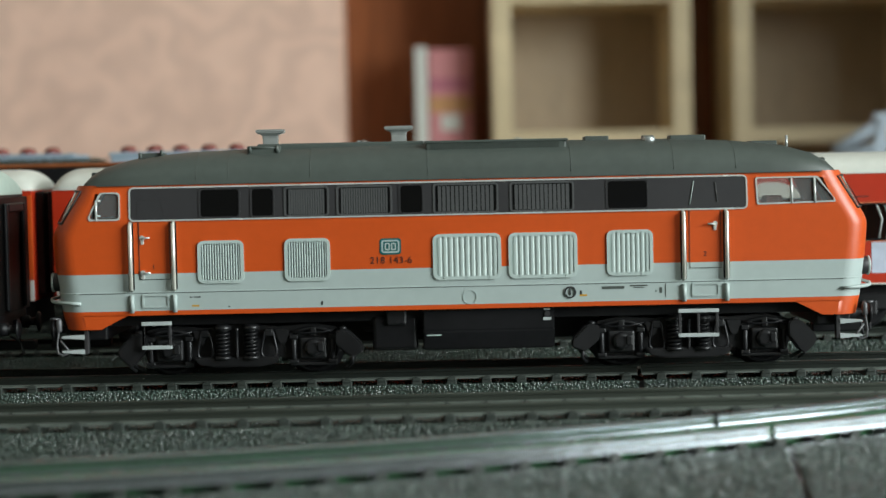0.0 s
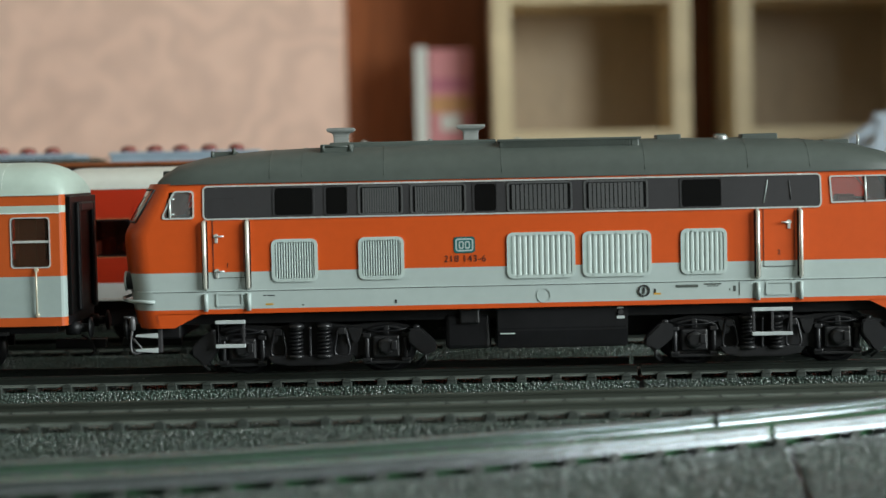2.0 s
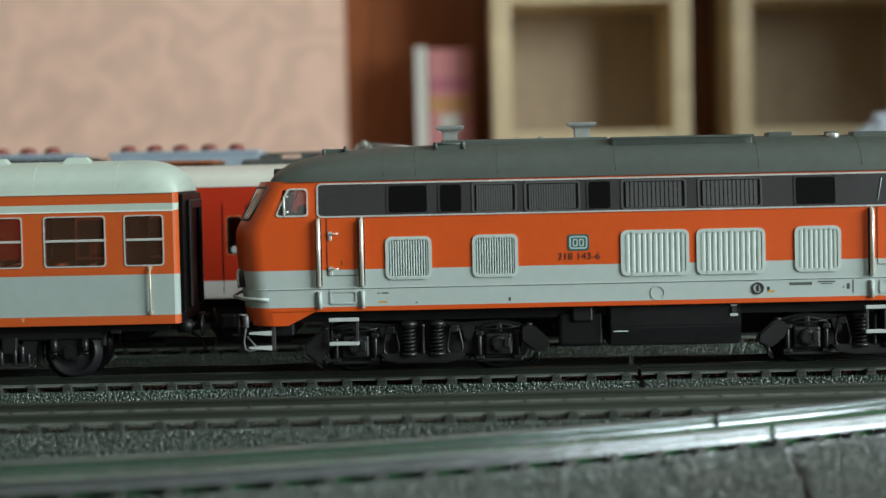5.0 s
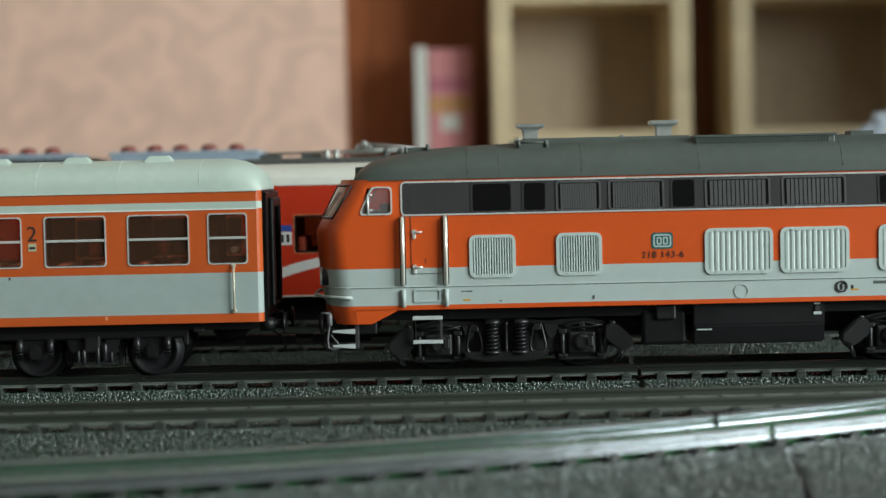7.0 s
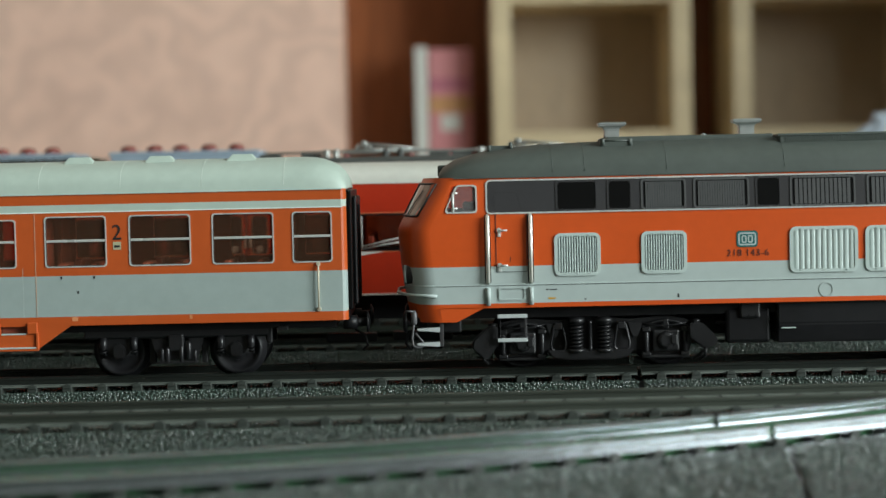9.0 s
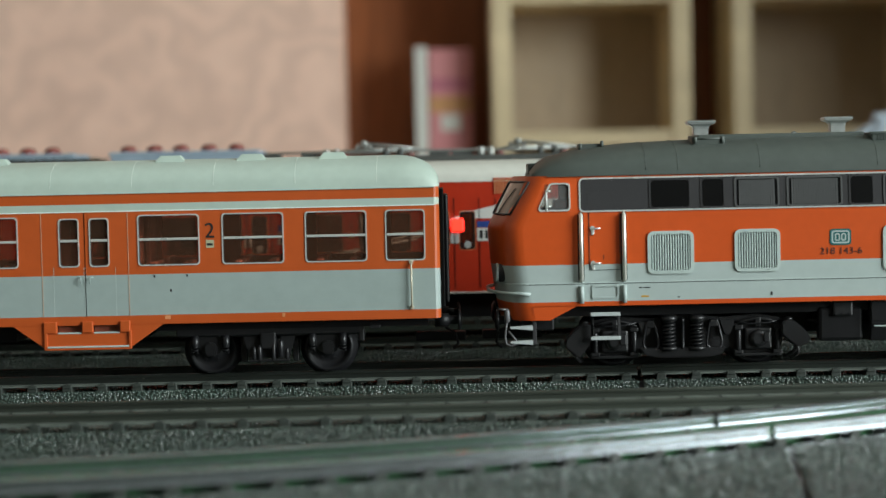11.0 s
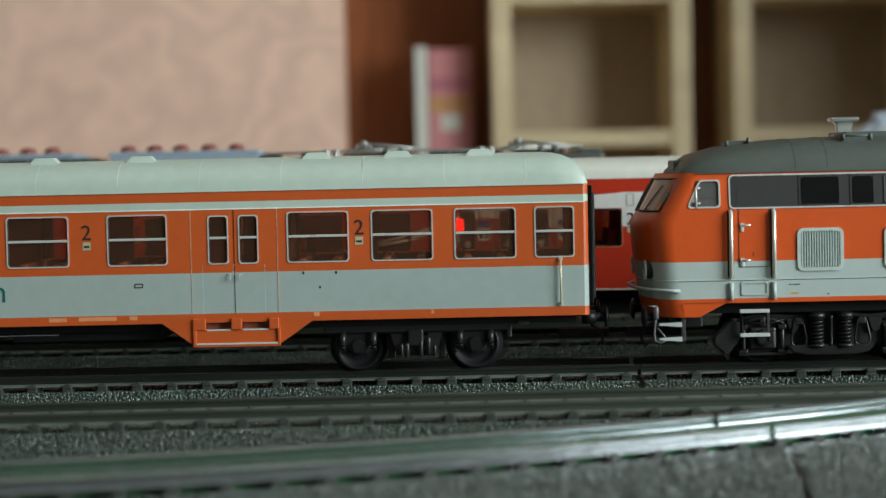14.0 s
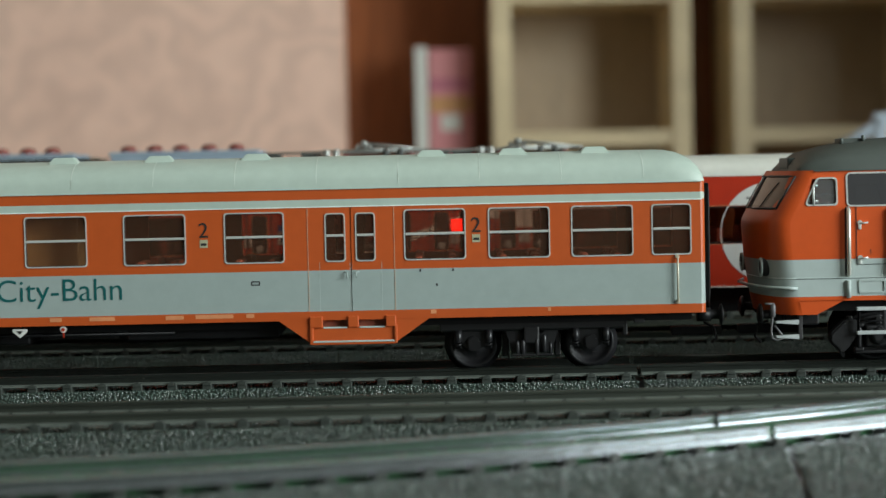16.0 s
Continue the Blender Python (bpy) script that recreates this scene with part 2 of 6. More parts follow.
def side_wall(bm, xs, zs, holes, yf, mat_of, inner=0.8, xlim=None):
    """A side wall as a sheet with real openings and reveals. mat_of(z) picks the paint by height."""
    xs, zs = sorted(set(xs)), sorted(set(zs))
    lim = xlim or (lambda z: (-1e9, 1e9))
    grid = {}

    def v(i, j):
        if (i, j) not in grid:
            lo, hi = lim(zs[j])
            grid[i, j] = bm.verts.new((min(max(xs[i], lo), hi), yf(zs[j]), zs[j]))
        return grid[i, j]
    for i in range(len(xs) - 1):
        for j in range(len(zs) - 1):
            cx, cz = (xs[i] + xs[i + 1]) / 2, (zs[j] + zs[j + 1]) / 2
            if any(a < cx < b and c < cz < d for a, b, c, d in holes):
                continue
            f = bm.faces.new((v(i, j), v(i + 1, j), v(i + 1, j + 1), v(i, j + 1)))
            f.material_index = mat_of(cz)
    s = 1 if yf(zs[0]) < 0 else -1
    for a, b, c, d in holes:
        ring = [(min(max(x, lim(z)[0]), lim(z)[1]), z) for x, z in ((a, c), (b, c), (b, d), (a, d))]
        fr = [bm.verts.new((x, yf(z), z)) for x, z in ring]
        bk = [bm.verts.new((x, yf(z) + s * inner, z)) for x, z in ring]
        for k in range(4):
            bm.faces.new((fr[k], fr[(k + 1) % 4], bk[(k + 1) % 4], bk[k])).material_index = mat_of((c + d) / 2)
    return bm


def add_prism(bm, outline, y0, y1, bevel=0.0):
    """A flat casting cut to an outline of (x, z), from y0 to y1."""
    f = [bm.verts.new((x, y0, z)) for x, z in outline]
    g = [bm.verts.new((x, y1, z)) for x, z in outline]
    fs = [bm.faces.new(f), bm.faces.new(g[::-1])]
    n = len(f)
    for k in range(n):
        fs.append(bm.faces.new((f[(k + 1) % n], f[k], g[k], g[(k + 1) % n])))
    if bevel:
        bmesh.ops.bevel(bm, geom=list({e for q in fs for e in q.edges}), offset=bevel, segments=2, affect="EDGES")
    bmesh.ops.recalc_face_normals(bm, faces=bm.faces)
    return bm


def clean(bm):
    bmesh.ops.remove_doubles(bm, verts=bm.verts, dist=0.001)
    bmesh.ops.dissolve_degenerate(bm, edges=bm.edges, dist=0.001)
    bmesh.ops.recalc_face_normals(bm, faces=bm.faces)
    return bm


def lettering(text, size, x, y, z, mat, parent, name="lettering", label="", bold=0.0, spread=1.0):
    cu = bpy.data.curves.new(name, "FONT")
    cu.body, cu.size, cu.align_x, cu.extrude, cu.offset = text, size * MM, "CENTER", 0.00002, bold * MM
    cu.space_character = spread
    tmp = bpy.data.objects.new(name, cu)
    me = bpy.data.meshes.new_from_object(tmp)
    bpy.data.objects.remove(tmp)
    me.materials.clear()
    me.materials.append(mat)
    ob = new(name, me)
    ob.parent = parent
    ob.matrix_basis = pose(x * MM, y * MM, z * MM, 90)
    return tagged(ob, label)


# ---- the room round the layout ----
def slab(name, x0, x1, y0, y1, z0, z1, mat, label, category):
    ob = part(name, box(x0, x1, y0, y1, z0, z1), mat)
    return tagged(ob, label, category, kind="structure")


ROOM_X0, ROOM_X1, ROOM_Y0, ROOM_Y1, FLOOR_Z, CEIL_Z = -1900, 1750, -2400, 2400, -780, 1700
slab("floor", ROOM_X0, ROOM_X1, ROOM_Y0, ROOM_Y1, FLOOR_Z - 60, FLOOR_Z, FLOOR_WOOD, "brown wooden floor of the hobby room", "floor")
slab("ceiling", ROOM_X0, ROOM_X1, ROOM_Y0, ROOM_Y1, CEIL_Z, CEIL_Z + 60, CEILING_WHITE, "plain white ceiling of the room", "ceiling")
# unseen wall, paler than the others to bounce light onto the train's nose
slab("wall_west", ROOM_X0 - 80, ROOM_X0, ROOM_Y0, ROOM_Y1, FLOOR_Z, CEIL_Z, CREAM_WALL, "plain cream room wall", "wall")
WIN_Y0, WIN_Y1, WIN_Z0, WIN_Z1 = -1530, -430, 130, 1230
for y0, y1, z0, z1 in ((ROOM_Y0, WIN_Y0, FLOOR_Z, CEIL_Z), (WIN_Y1, ROOM_Y1, FLOOR_Z, CEIL_Z), (WIN_Y0, WIN_Y1, FLOOR_Z, WIN_Z0), (WIN_Y0, WIN_Y1, WIN_Z1, CEIL_Z)):
    slab("wall_east", ROOM_X1, ROOM_X1 + 80, y0, y1, z0, z1, ROOM_WALL, "plain brownish room wall round the window opening", "wall")
slab("wall_south", ROOM_X0, ROOM_X1, ROOM_Y0 - 80, ROOM_Y0, FLOOR_Z, CEIL_Z, ROOM_WALL, "plain brownish room wall", "wall")
slab("wall_north", ROOM_X0, ROOM_X1, ROOM_Y1, ROOM_Y1 + 80, FLOOR_Z, CEIL_Z, ROOM_WALL, "plain brownish room wall behind the furniture", "wall")
# added out of view to keep window light off the right shelf unit
slab("wall_shade_block", 708, ROOM_X1, 600, ROOM_Y1, FLOOR_Z, CEIL_Z, ROOM_WALL, "plain brownish unseen wall block shading the right shelf unit", "wall")
# a projecting wall with embossed wallpaper
slab("wall_alcove", -1700, -92.5, 1325, ROOM_Y1, FLOOR_Z, CEIL_Z, PLASTER, "peach wall with an embossed swirl wallpaper", "wall")
tagged(part("layout_board", box(-1100, 702, -520, 800, -18, 0, 1.0), TABLE), "dark green baseboard of the model railway", "layout board", kind="structure")
for lx in (-1050, 630):
    for ly in (-480, 730):
        tagged(part("board_leg", box(lx, lx + 60, ly, ly + 60, FLOOR_Z, -18, 2.0), BEECH), "square wooden leg under the layout board", "table leg", group="legs of the layout board", kind="structure")

# ---- tracks: plastic roadbed, sleepers, rails ----
GAUGE_HALF, RAIL_TOP, TIE_TOP, PITCH = 8.25, 9.2, 6.9, 7.82


BED_O = (-12.6, -10.4, 10.4, 12.6, 19.6, 20.0)
BED_Z = (5.7, 5.45, 5.45, 5.7, 1.3, 0.0)


def bed_height(o, apron):
    return np.interp(o, (-apron, -apron + 0.4) + BED_O, (0.0, 1.3) + BED_Z)


def make_bed(parent, pathn, a0, a1, apron=20.0):
    """The roadbed's bank, without its stones."""
    os_ = np.array((-apron, -apron + 0.4) + BED_O)
    n = max(2, int((a1 - a0) / 6))
    A, O = np.meshgrid(np.linspace(a0, a1, n), os_, indexing="ij")
    X, Y = pathn(A, O)
    co = np.stack([X, Y, bed_height(O, apron)], -1).reshape(-1, 3) * MM
    idx = np.arange(A.size).reshape(A.shape)
    quads = np.stack([idx[:-1, :-1], idx[1:, :-1], idx[1:, 1:], idx[:-1, 1:]], -1).reshape(-1, 4)
    me = bpy.data.meshes.new("roadbed")
    me.from_pydata(co.tolist(), [], quads.tolist())
    me.materials.append(BED)
    ob = new("roadbed", me)
    ob.parent = parent
    return ob


def ico_faces():
    bm = bmesh.new()
    bmesh.ops.create_icosphere(bm, subdivisions=1, radius=1.0)
    co = np.array([v.co[:] for v in bm.verts])
    fa = np.array([[v.index for v in f.verts] for f in bm.faces])
    bm.free()
    return co, fa


def stones(parent, pathn, a0, a1, o0, o1, size, seed, apron=20.0, cut=None):
    """Many small angular stones on the bank, in one mesh."""
    rng = np.random.default_rng(seed)
    co, fa = ico_faces()
    ga, go = np.meshgrid(np.arange(a0, a1, size), np.arange(o0, o1, size), indexing="ij")
    A = (ga + (rng.random(ga.shape) - 0.5) * size * 0.9).ravel()
    O = (go + (rng.random(go.shape) - 0.5) * size * 0.9).ravel()
    keep = (O > -apron + 0.3) & (O < 19.7) & (np.abs(np.abs(O) - 8.25) > 1.7)
    if cut is not None:
        keep &= np.abs(A - cut(O)) > 0.7
    A, O = A[keep], O[keep]
    n = len(A)
    q = rng.normal(size=(n, 4))
    q /= np.linalg.norm(q, axis=1, keepdims=True)
    w, x, y, z = q.T
    R = np.stack([1 - 2 * (y * y + z * z), 2 * (x * y - z * w), 2 * (x * z + y * w), 2 * (x * y + z * w), 1 - 2 * (x * x + z * z), 2 * (y * z - x * w), 2 * (x * z - y * w), 2 * (y * z + x * w), 1 - 2 * (x * x + y * y)], -1).reshape(n, 3, 3)
    sc = size * (0.42 + 0.30 * rng.random((n, 1, 1))) * (0.8 + 0.4 * rng.random((n, 1, 3)))
    X, Y = pathn(A, O)
    Z = bed_height(O, apron) + size * (0.05 + 0.25 * rng.random(n))
    V = np.einsum("nij,nkj->nki", R, co[None] * sc) + np.stack([X, Y, Z], -1)[:, None, :]
    F = (fa[None] + (np.arange(n) * len(co))[:, None, None]).reshape(-1, 3)
    me = bpy.data.meshes.new("ballast")
    me.vertices.add(n * len(co))
    me.vertices.foreach_set("co", (V.reshape(-1) * MM).astype(np.float32))
    me.loops.add(F.size)
    me.loops.foreach_set("vertex_index", F.reshape(-1).astype(np.int32))
    me.polygons.add(len(F))
    me.polygons.foreach_set("loop_start", np.arange(0, F.size, 3, dtype=np.int32))
    me.update(calc_edges=True)
    me.materials.append(BALLAST)
    ob = new("ballast", me)
    ob.parent = parent
    return tagged(ob, "glossy dark grey ballast stones", kind="stuff")


def np_straight(cx, cy, turn):
    c, s = math.cos(radians(turn)), math.sin(radians(turn))
    return lambda a, o: (cx + a * c - o * s, cy + a * s + o * c)


def np_arc(cx, cy, radius, lead):
    return lambda a, o: (cx + (radius - o) * np.sin((a + lead) / radius), cy - (radius - o) * np.cos((a + lead) / radius))


RAIL_SECTION = ((-1.15, 0.0), (1.15, 0.0), (1.15, 0.35), (0.28, 0.6), (0.28, 1.5), (0.5, 1.65), (0.5, 2.15), (0.35, 2.3), (-0.35, 2.3), (-0.5, 2.15), (-0.5, 1.65), (-0.28, 1.5), (-0.28, 0.6), (-1.15, 0.35))


def add_rail(parent, pathn, off, a0, a1, z0, mat, step, foot=None):
    bm = bmesh.new()
    n = max(1, int((a1 - a0) / step))
    rings = []
    for k in range(n + 1):
        a = a0 + (a1 - a0) * k / n
        rings.append([bm.verts.new((*[float(c) for c in pathn(a, off + o)], z0 + z)) for o, z in RAIL_SECTION])
    m = len(RAIL_SECTION)
    for r0, r1 in zip(rings, rings[1:]):
        for k in range(m):
            bm.faces.new((r0[k], r1[k], r1[(k + 1) % m], r0[(k + 1) % m])).material_index = 1 if k in (1, 2, 12, 13) else 0
    bm.faces.new(rings[0])
    bm.faces.new(rings[-1][::-1])
    bmesh.ops.recalc_face_normals(bm, faces=bm.faces)
    return part("rail", bm, [mat, foot or mat], parent)


def sleeper_mesh(clip):
    bm = box(-1.1, 1.1, -9.7, 9.7, 5.0, TIE_TOP - 0.05, 0.15)
    for s in (-1, 1):
        for e in (-1, 1):
            y = s * 8.25 + e * 1.25
            add_box(bm, -0.95, 0.95, y - 0.45, y + 0.45, TIE_TOP - 0.3, TIE_TOP + clip, 0.1)
            add_box(bm, -0.4, 0.4, y - 0.3, y + 0.2, TIE_TOP + clip - 0.1, TIE_TOP + clip + 0.22, 0.08)
    bmesh.ops.scale(bm, vec=(MM, MM, MM), verts=bm.verts)
    me = bpy.data.meshes.new("sleeper")
    bm.to_mesh(me)
    bm.free()
    me.materials.append(SLEEPER)
    return me


SLEEPER_MESH, LOW_SLEEPER_MESH = sleeper_mesh(0.46), sleeper_mesh(0.14)


def track(label, pathn, a0, a1, shift, rail_mat, size, seed, lift=0.0, joint=None, step=400, near=(-110, 110), apron=20.0, mid=None, seam=None):
    """Rails and sleepers along a path on a bank of stones; seam(o) is where two roadbed pieces meet."""
    tr = thing("track", 0, 0, 0, label, "railway track", kind="structure")
    seam = seam or ((lambda o: joint + 0 * o) if joint is not None else None)
    cuts = [a0] + ([joint] if joint is not None else []) + [a1]
    make_bed(tr, pathn, a0, a1, apron)
    if size:
        stones(tr, pathn, near[0], near[1], -apron, -9.0 if mid else 20.0, size, seed, apron, seam)
        if mid:
            stones(tr, pathn, near[0], near[1], 9.0, 20.0, size, seed + 50, apron)
    if joint is not None:
        bm = bmesh.new()
        os_ = np.linspace(-apron, -9.6, 8)
        rows = [[bm.verts.new((*[float(c) for c in pathn(float(seam(o)) + d, o)], float(bed_height(o, apron)) + h)) for d, h in ((-0.55, 0.05), (-0.5, 0.3), (0.5, 0.3), (0.55, 0.05))] for o in os_]
        for r0, r1 in zip(rows, rows[1:]):
            for k in range(3):
                bm.faces.new((r0[k], r0[k + 1], r1[k + 1], r1[k]))
        part("bed_joint", bm, VOID, tr, "dark joint between two roadbed pieces")
    for s in (-1, 1):
        for b0, b1 in zip(cuts, cuts[1:]):
            g0 = 0.5 if b0 != a0 else 0
            g1 = 0.5 if b1 != a1 else 0
            add_rail(tr, pathn, s * GAUGE_HALF, b0 + g0, b1 - g1, TIE_TOP + lift, rail_mat, step, None if mid else RAIL_FOOT_LIT)
    # added strip whose colour paints the green reflected between the rails
    if mid:
        bm = bmesh.new()
        n = 60
        rows = [[bm.verts.new((*[float(c) for c in pathn(a0 + (a1 - a0) * k / n, o)], z)) for o, z in ((-6.8, 5.6), (-6.8, 6.98), (6.8, 6.98), (6.8, 5.6))] for k in range(n + 1)]
        for r0, r1 in zip(rows, rows[1:]):
            for k in range(3):
                bm.faces.new((r0[k], r1[k], r1[k + 1], r0[k + 1]))
        bmesh.ops.recalc_face_normals(bm, faces=bm.faces)
        part("green_reflection_strip", bm, mid, tr, "added smooth strip between the rails, painting their green reflection")
    k0 = math.ceil((a0 + 2 - shift) / PITCH)
    while shift + k0 * PITCH < a1 - 2:
        a = shift + k0 * PITCH
        x, y = (float(c) for c in pathn(a, 0.0))
        x2, y2 = (float(c) for c in pathn(a + 0.5, 0.0))
        ob = new("sleeper", LOW_SLEEPER_MESH if mid else SLEEPER_MESH)
        ob.parent = tr
        ob.matrix_basis = pose(x * MM, y * MM, lift * MM, 0, 0, math.degrees(math.atan2(y2 - y, x2 - x)))
        k0 += 1
    return tr


track("straight model track with dark rails on grey ballast", np_straight(0, 0, 0), -330, 330, 1.3, RAIL, 0.64, 1, joint=43.4)
track("worn model track with dull rails on grey ballast", np_straight(0, -60.8, 1.7), -330, 330, 0.3, RAIL_OLD, 0.66, 2, near=(-98, 98))
track("curved model track with bright nickel rails", np_arc(-138.6, 296.0, 437.5, 141.05), -330, 230, 1.8, RAIL_BRIGHT, 0.85, 3, joint=55.4, step=8, near=(-85, 105), apron=45.0, mid=MIDRAIL, seam=lambda o: 56.0 + 0.55 * (o + 12.3))
track("straight model track under the standing red train", np_straight(0, 77.5, 0), -400, 500, 0.5, RAIL, 0.75, 4, near=(-130, 130))
track("rear model track under the electric locomotive", np_straight(0, 155.0, 0), -400, 500, 2.5, RAIL, 0, 5)

# ---- the diesel locomotive, drawn from its middle, heights above the rail ----
TRAVEL = (0.00, 3.58, 7.77, 11.96, 16.15, 19.98, 24.29, 28.05, 32.31, 36.65, 41.04, 45.48, 49.97, 54.50, 59.37, 63.75, 68.56, 73.00, 77.93, 82.90, 87.95, 93.08, 98.31, 103.64, 108.94, 113.87, 119.54, 124.85, 131.01, 136.99, 143.71, 149.82, 156.66)


def travel(t):
    """Millimetres rolled by the train at t seconds."""
    k = min(int(t * 2), 31)
    return TRAVEL[k] + (TRAVEL[k + 1] - TRAVEL[k]) * (t * 2 - k)


LOCO_START, COACH_START = 3.82, 57.75 - TRAVEL[-1]
spinning = []
loco = thing("diesel_locomotive", LOCO_START, 0, RAIL_TOP, "orange and light grey model diesel locomotive on the track", "locomotive")


def LX(u):
    return (u - 815) / 8.11


def LZ(v):
    return 44.6 - (v - 300) / 8.11


def loco_y(z):
    return -17.6 if z < 34.9 else -17.6 + 0.75 * (z - 34.9) / 7.6


def interp(x, pts):
    return float(np.interp(x, [p[0] for p in pts], [p[1] for p in pts]))


NOSE = ((10, -84.2), (14, -84.9), (23, -86.2), (29.0, -86.7), (30.6, -86.75), (31.3, -86.7), (31.9, -86.5), (32.6, -86.2), (33.5, -85.7), (42.6, -80.8))
LZS = [LZ(548), LZ(540), LZ(474), 26.0, 29.0, 30.6, 31.3, 31.9, 32.6, 33.5, LZ(379), LZ(323), 42.6]
# plan of the rounded nose: forward reach by distance from the centre line
CORNER_R, CORNER_X = 5.2, -2.2
NOSE_PLAN = [(CORNER_X + CORNER_R * math.sin(radians(a)), 17.6 - CORNER_R + CORNER_R * math.cos(radians(a))) for a in (0, 10, 20, 30, 40, 50, 60, 70)] + [(3.4, 11.4), (4.3, 8.0), (4.9, 4.0), (5.1, 0.0)]
NOSE_PLAN = [(d, y / 17.6) for d, y in NOSE_PLAN]


def nose_reach(w):
    return float(np.interp(abs(w), [p[1] for p in NOSE_PLAN[::-1]], [p[0] for p in NOSE_PLAN[::-1]]))


def loco_body():
    cabs = [(LX(159), LX(212), LZ(377), LZ(331)), (LX(1343), LX(1478), LZ(372), LZ(328))]
    xs = [-89, -80, -70, -40, 0, 40, 70, 80, 89] + [x for h in cabs for x in h[:2]]
    zs = LZS + [z for h in cabs for z in h[2:]]
    grey = lambda z: 1 if LZ(541) < z < LZ(474) else 0
    bm = bmesh.new()
    lim = lambda z: (interp(z, NOSE) - CORNER_X, -interp(z, NOSE) + CORNER_X)
    holes = cabs
    side_wall(bm, xs, zs, holes, loco_y, grey, 0.9, lim)
    side_wall(bm, xs, zs, holes, lambda z: -loco_y(z), grey, 0.9, lim)
    zz = sorted(set(zs))
    for e in (-1, 1):
        plan = NOSE_PLAN + [(d, -w) for d, w in NOSE_PLAN[-2::-1]]
        rows = [[bm.verts.new((e * (-interp(z, NOSE) + d), loco_y(z) * w, z)) for d, w in plan] for z in zz]
        for z0, z1, r0, r1 in zip(zz, zz[1:], rows, rows[1:]):
            for k in range(len(plan) - 1):
                f = bm.faces.new((r0[k], r0[k + 1], r1[k + 1], r1[k]))
                f.material_index, f.smooth = grey((z0 + z1) / 2), True
    return clean(bm), cabs


bm, cabs = loco_body()
body = part("body", bm, [ORANGE, LIGHT_GREY], loco, "orange body with a light grey lower band")


ROOF_TOP = ((-82.4, 43.6), (-81.3, 45.1), (-78.6, 46.8), (-72.6, 48.4), (-66, 49.2), (-60, 49.7), (-45, 50.2), (-20, 50.6), (0, 50.7), (20, 50.7), (45, 50.5), (60, 49.9), (66, 49.3), (72.6, 48.5), (78.6, 46.8), (81.3, 45.1), (82.4, 43.6))


def loco_roof():
    bm = bmesh.new()
    rings = []
    for x, zt in ROOF_TOP:
        w = 17.05 if abs(x) < 74 else 17.05 - 2.2 * ((abs(x) - 74) / 8.4) ** 2
        ring = []
        for k in range(17):
            a = math.pi * k / 16
            c, s = math.cos(a), math.sin(a)
            ring.append(bm.verts.new((x, -w * math.copysign(abs(c) ** 0.62, c), 42.55 + (zt - 42.55) * s ** 0.85)))
        rings.append(ring)
    for r0, r1 in zip(rings, rings[1:]):
        for k in range(16):
            bm.faces.new((r0[k], r1[k], r1[k + 1], r0[k + 1])).smooth = True
    bm.faces.new(rings[0])
    bm.faces.new(rings[-1][::-1])
    bmesh.ops.recalc_face_normals(bm, faces=bm.faces)
    return bm


roof = part("roof", loco_roof(), ROOF_GREY, loco, "matt dark grey roof")
part("underframe", box(-78, 78, -14, 14, 11.5, 14.2), BLACK, loco)
part("frame_core", box(-68, 68, -5, 5, 6.2, 11.4, 0.4), BLACK, loco, "black central frame")


def roof_z(x, y, w=17.05, z0=42.55, zt=None, p=0.62, q=0.85):
    zt = zt if zt else interp(x, ROOF_TOP)
    c = (min(abs(y), w) / w) ** (1 / p)
    return z0 + (zt - z0) * math.sqrt(max(0, 1 - c * c)) ** q


def proud(d):
    """The side's surface, d millimetres outside it."""
    return lambda z: loco_y(z) - d


def plate(name, u0, u1, v0, v1, r, mat, parent, out=0.12, depth=0.3, label=""):
    bm = add_plate(bmesh.new(), rounded_outline(LX(u0), LX(u1), LZ(v1), LZ(v0), r), proud(out), depth)
    return part(name, bm, mat, parent, label)


def frame_ring(name, u0, u1, v0, v1, r, wide, mat, parent, out=0.2, depth=0.5, label=""):
    a, b, c, d = LX(u0), LX(u1), LZ(v1), LZ(v0)
    bm = add_ring(bmesh.new(), rounded_outline(a, b, c, d, r), rounded_outline(a + wide, b - wide, c + wide, d - wide, max(0.05, r - wide)), proud(out), depth)
    return part(name, bm, mat, parent, label)


part("engine_block", box(-66, 60, -13, 13, 14.2, 42), VOID, loco)
# window band along the upper side
band = plate("window_band", 232, 1322, 323, 379, 0.8, BAND_GREY, loco, 0.1, 0.3, "dark grey band with windows and louvres")
frame_ring("band_trim", 229, 1325, 320.5, 381.5, 1.1, 0.36, SILVER, loco, 0.22, 0.4, "thin silver trim line")
for u0, u1 in ((357, 423), (448, 484), (711, 748), (1078, 1146)):
    w = plate("window", u0, u1, 327.5, 376, 0.7, VOID, band, 0.16, 0.3, "black glazed window")
    frame_ring("frame", u0 - 4, u1 + 4, 324.5, 378, 0.8, 0.35, BAND_GREY, band, 0.24, 0.3)
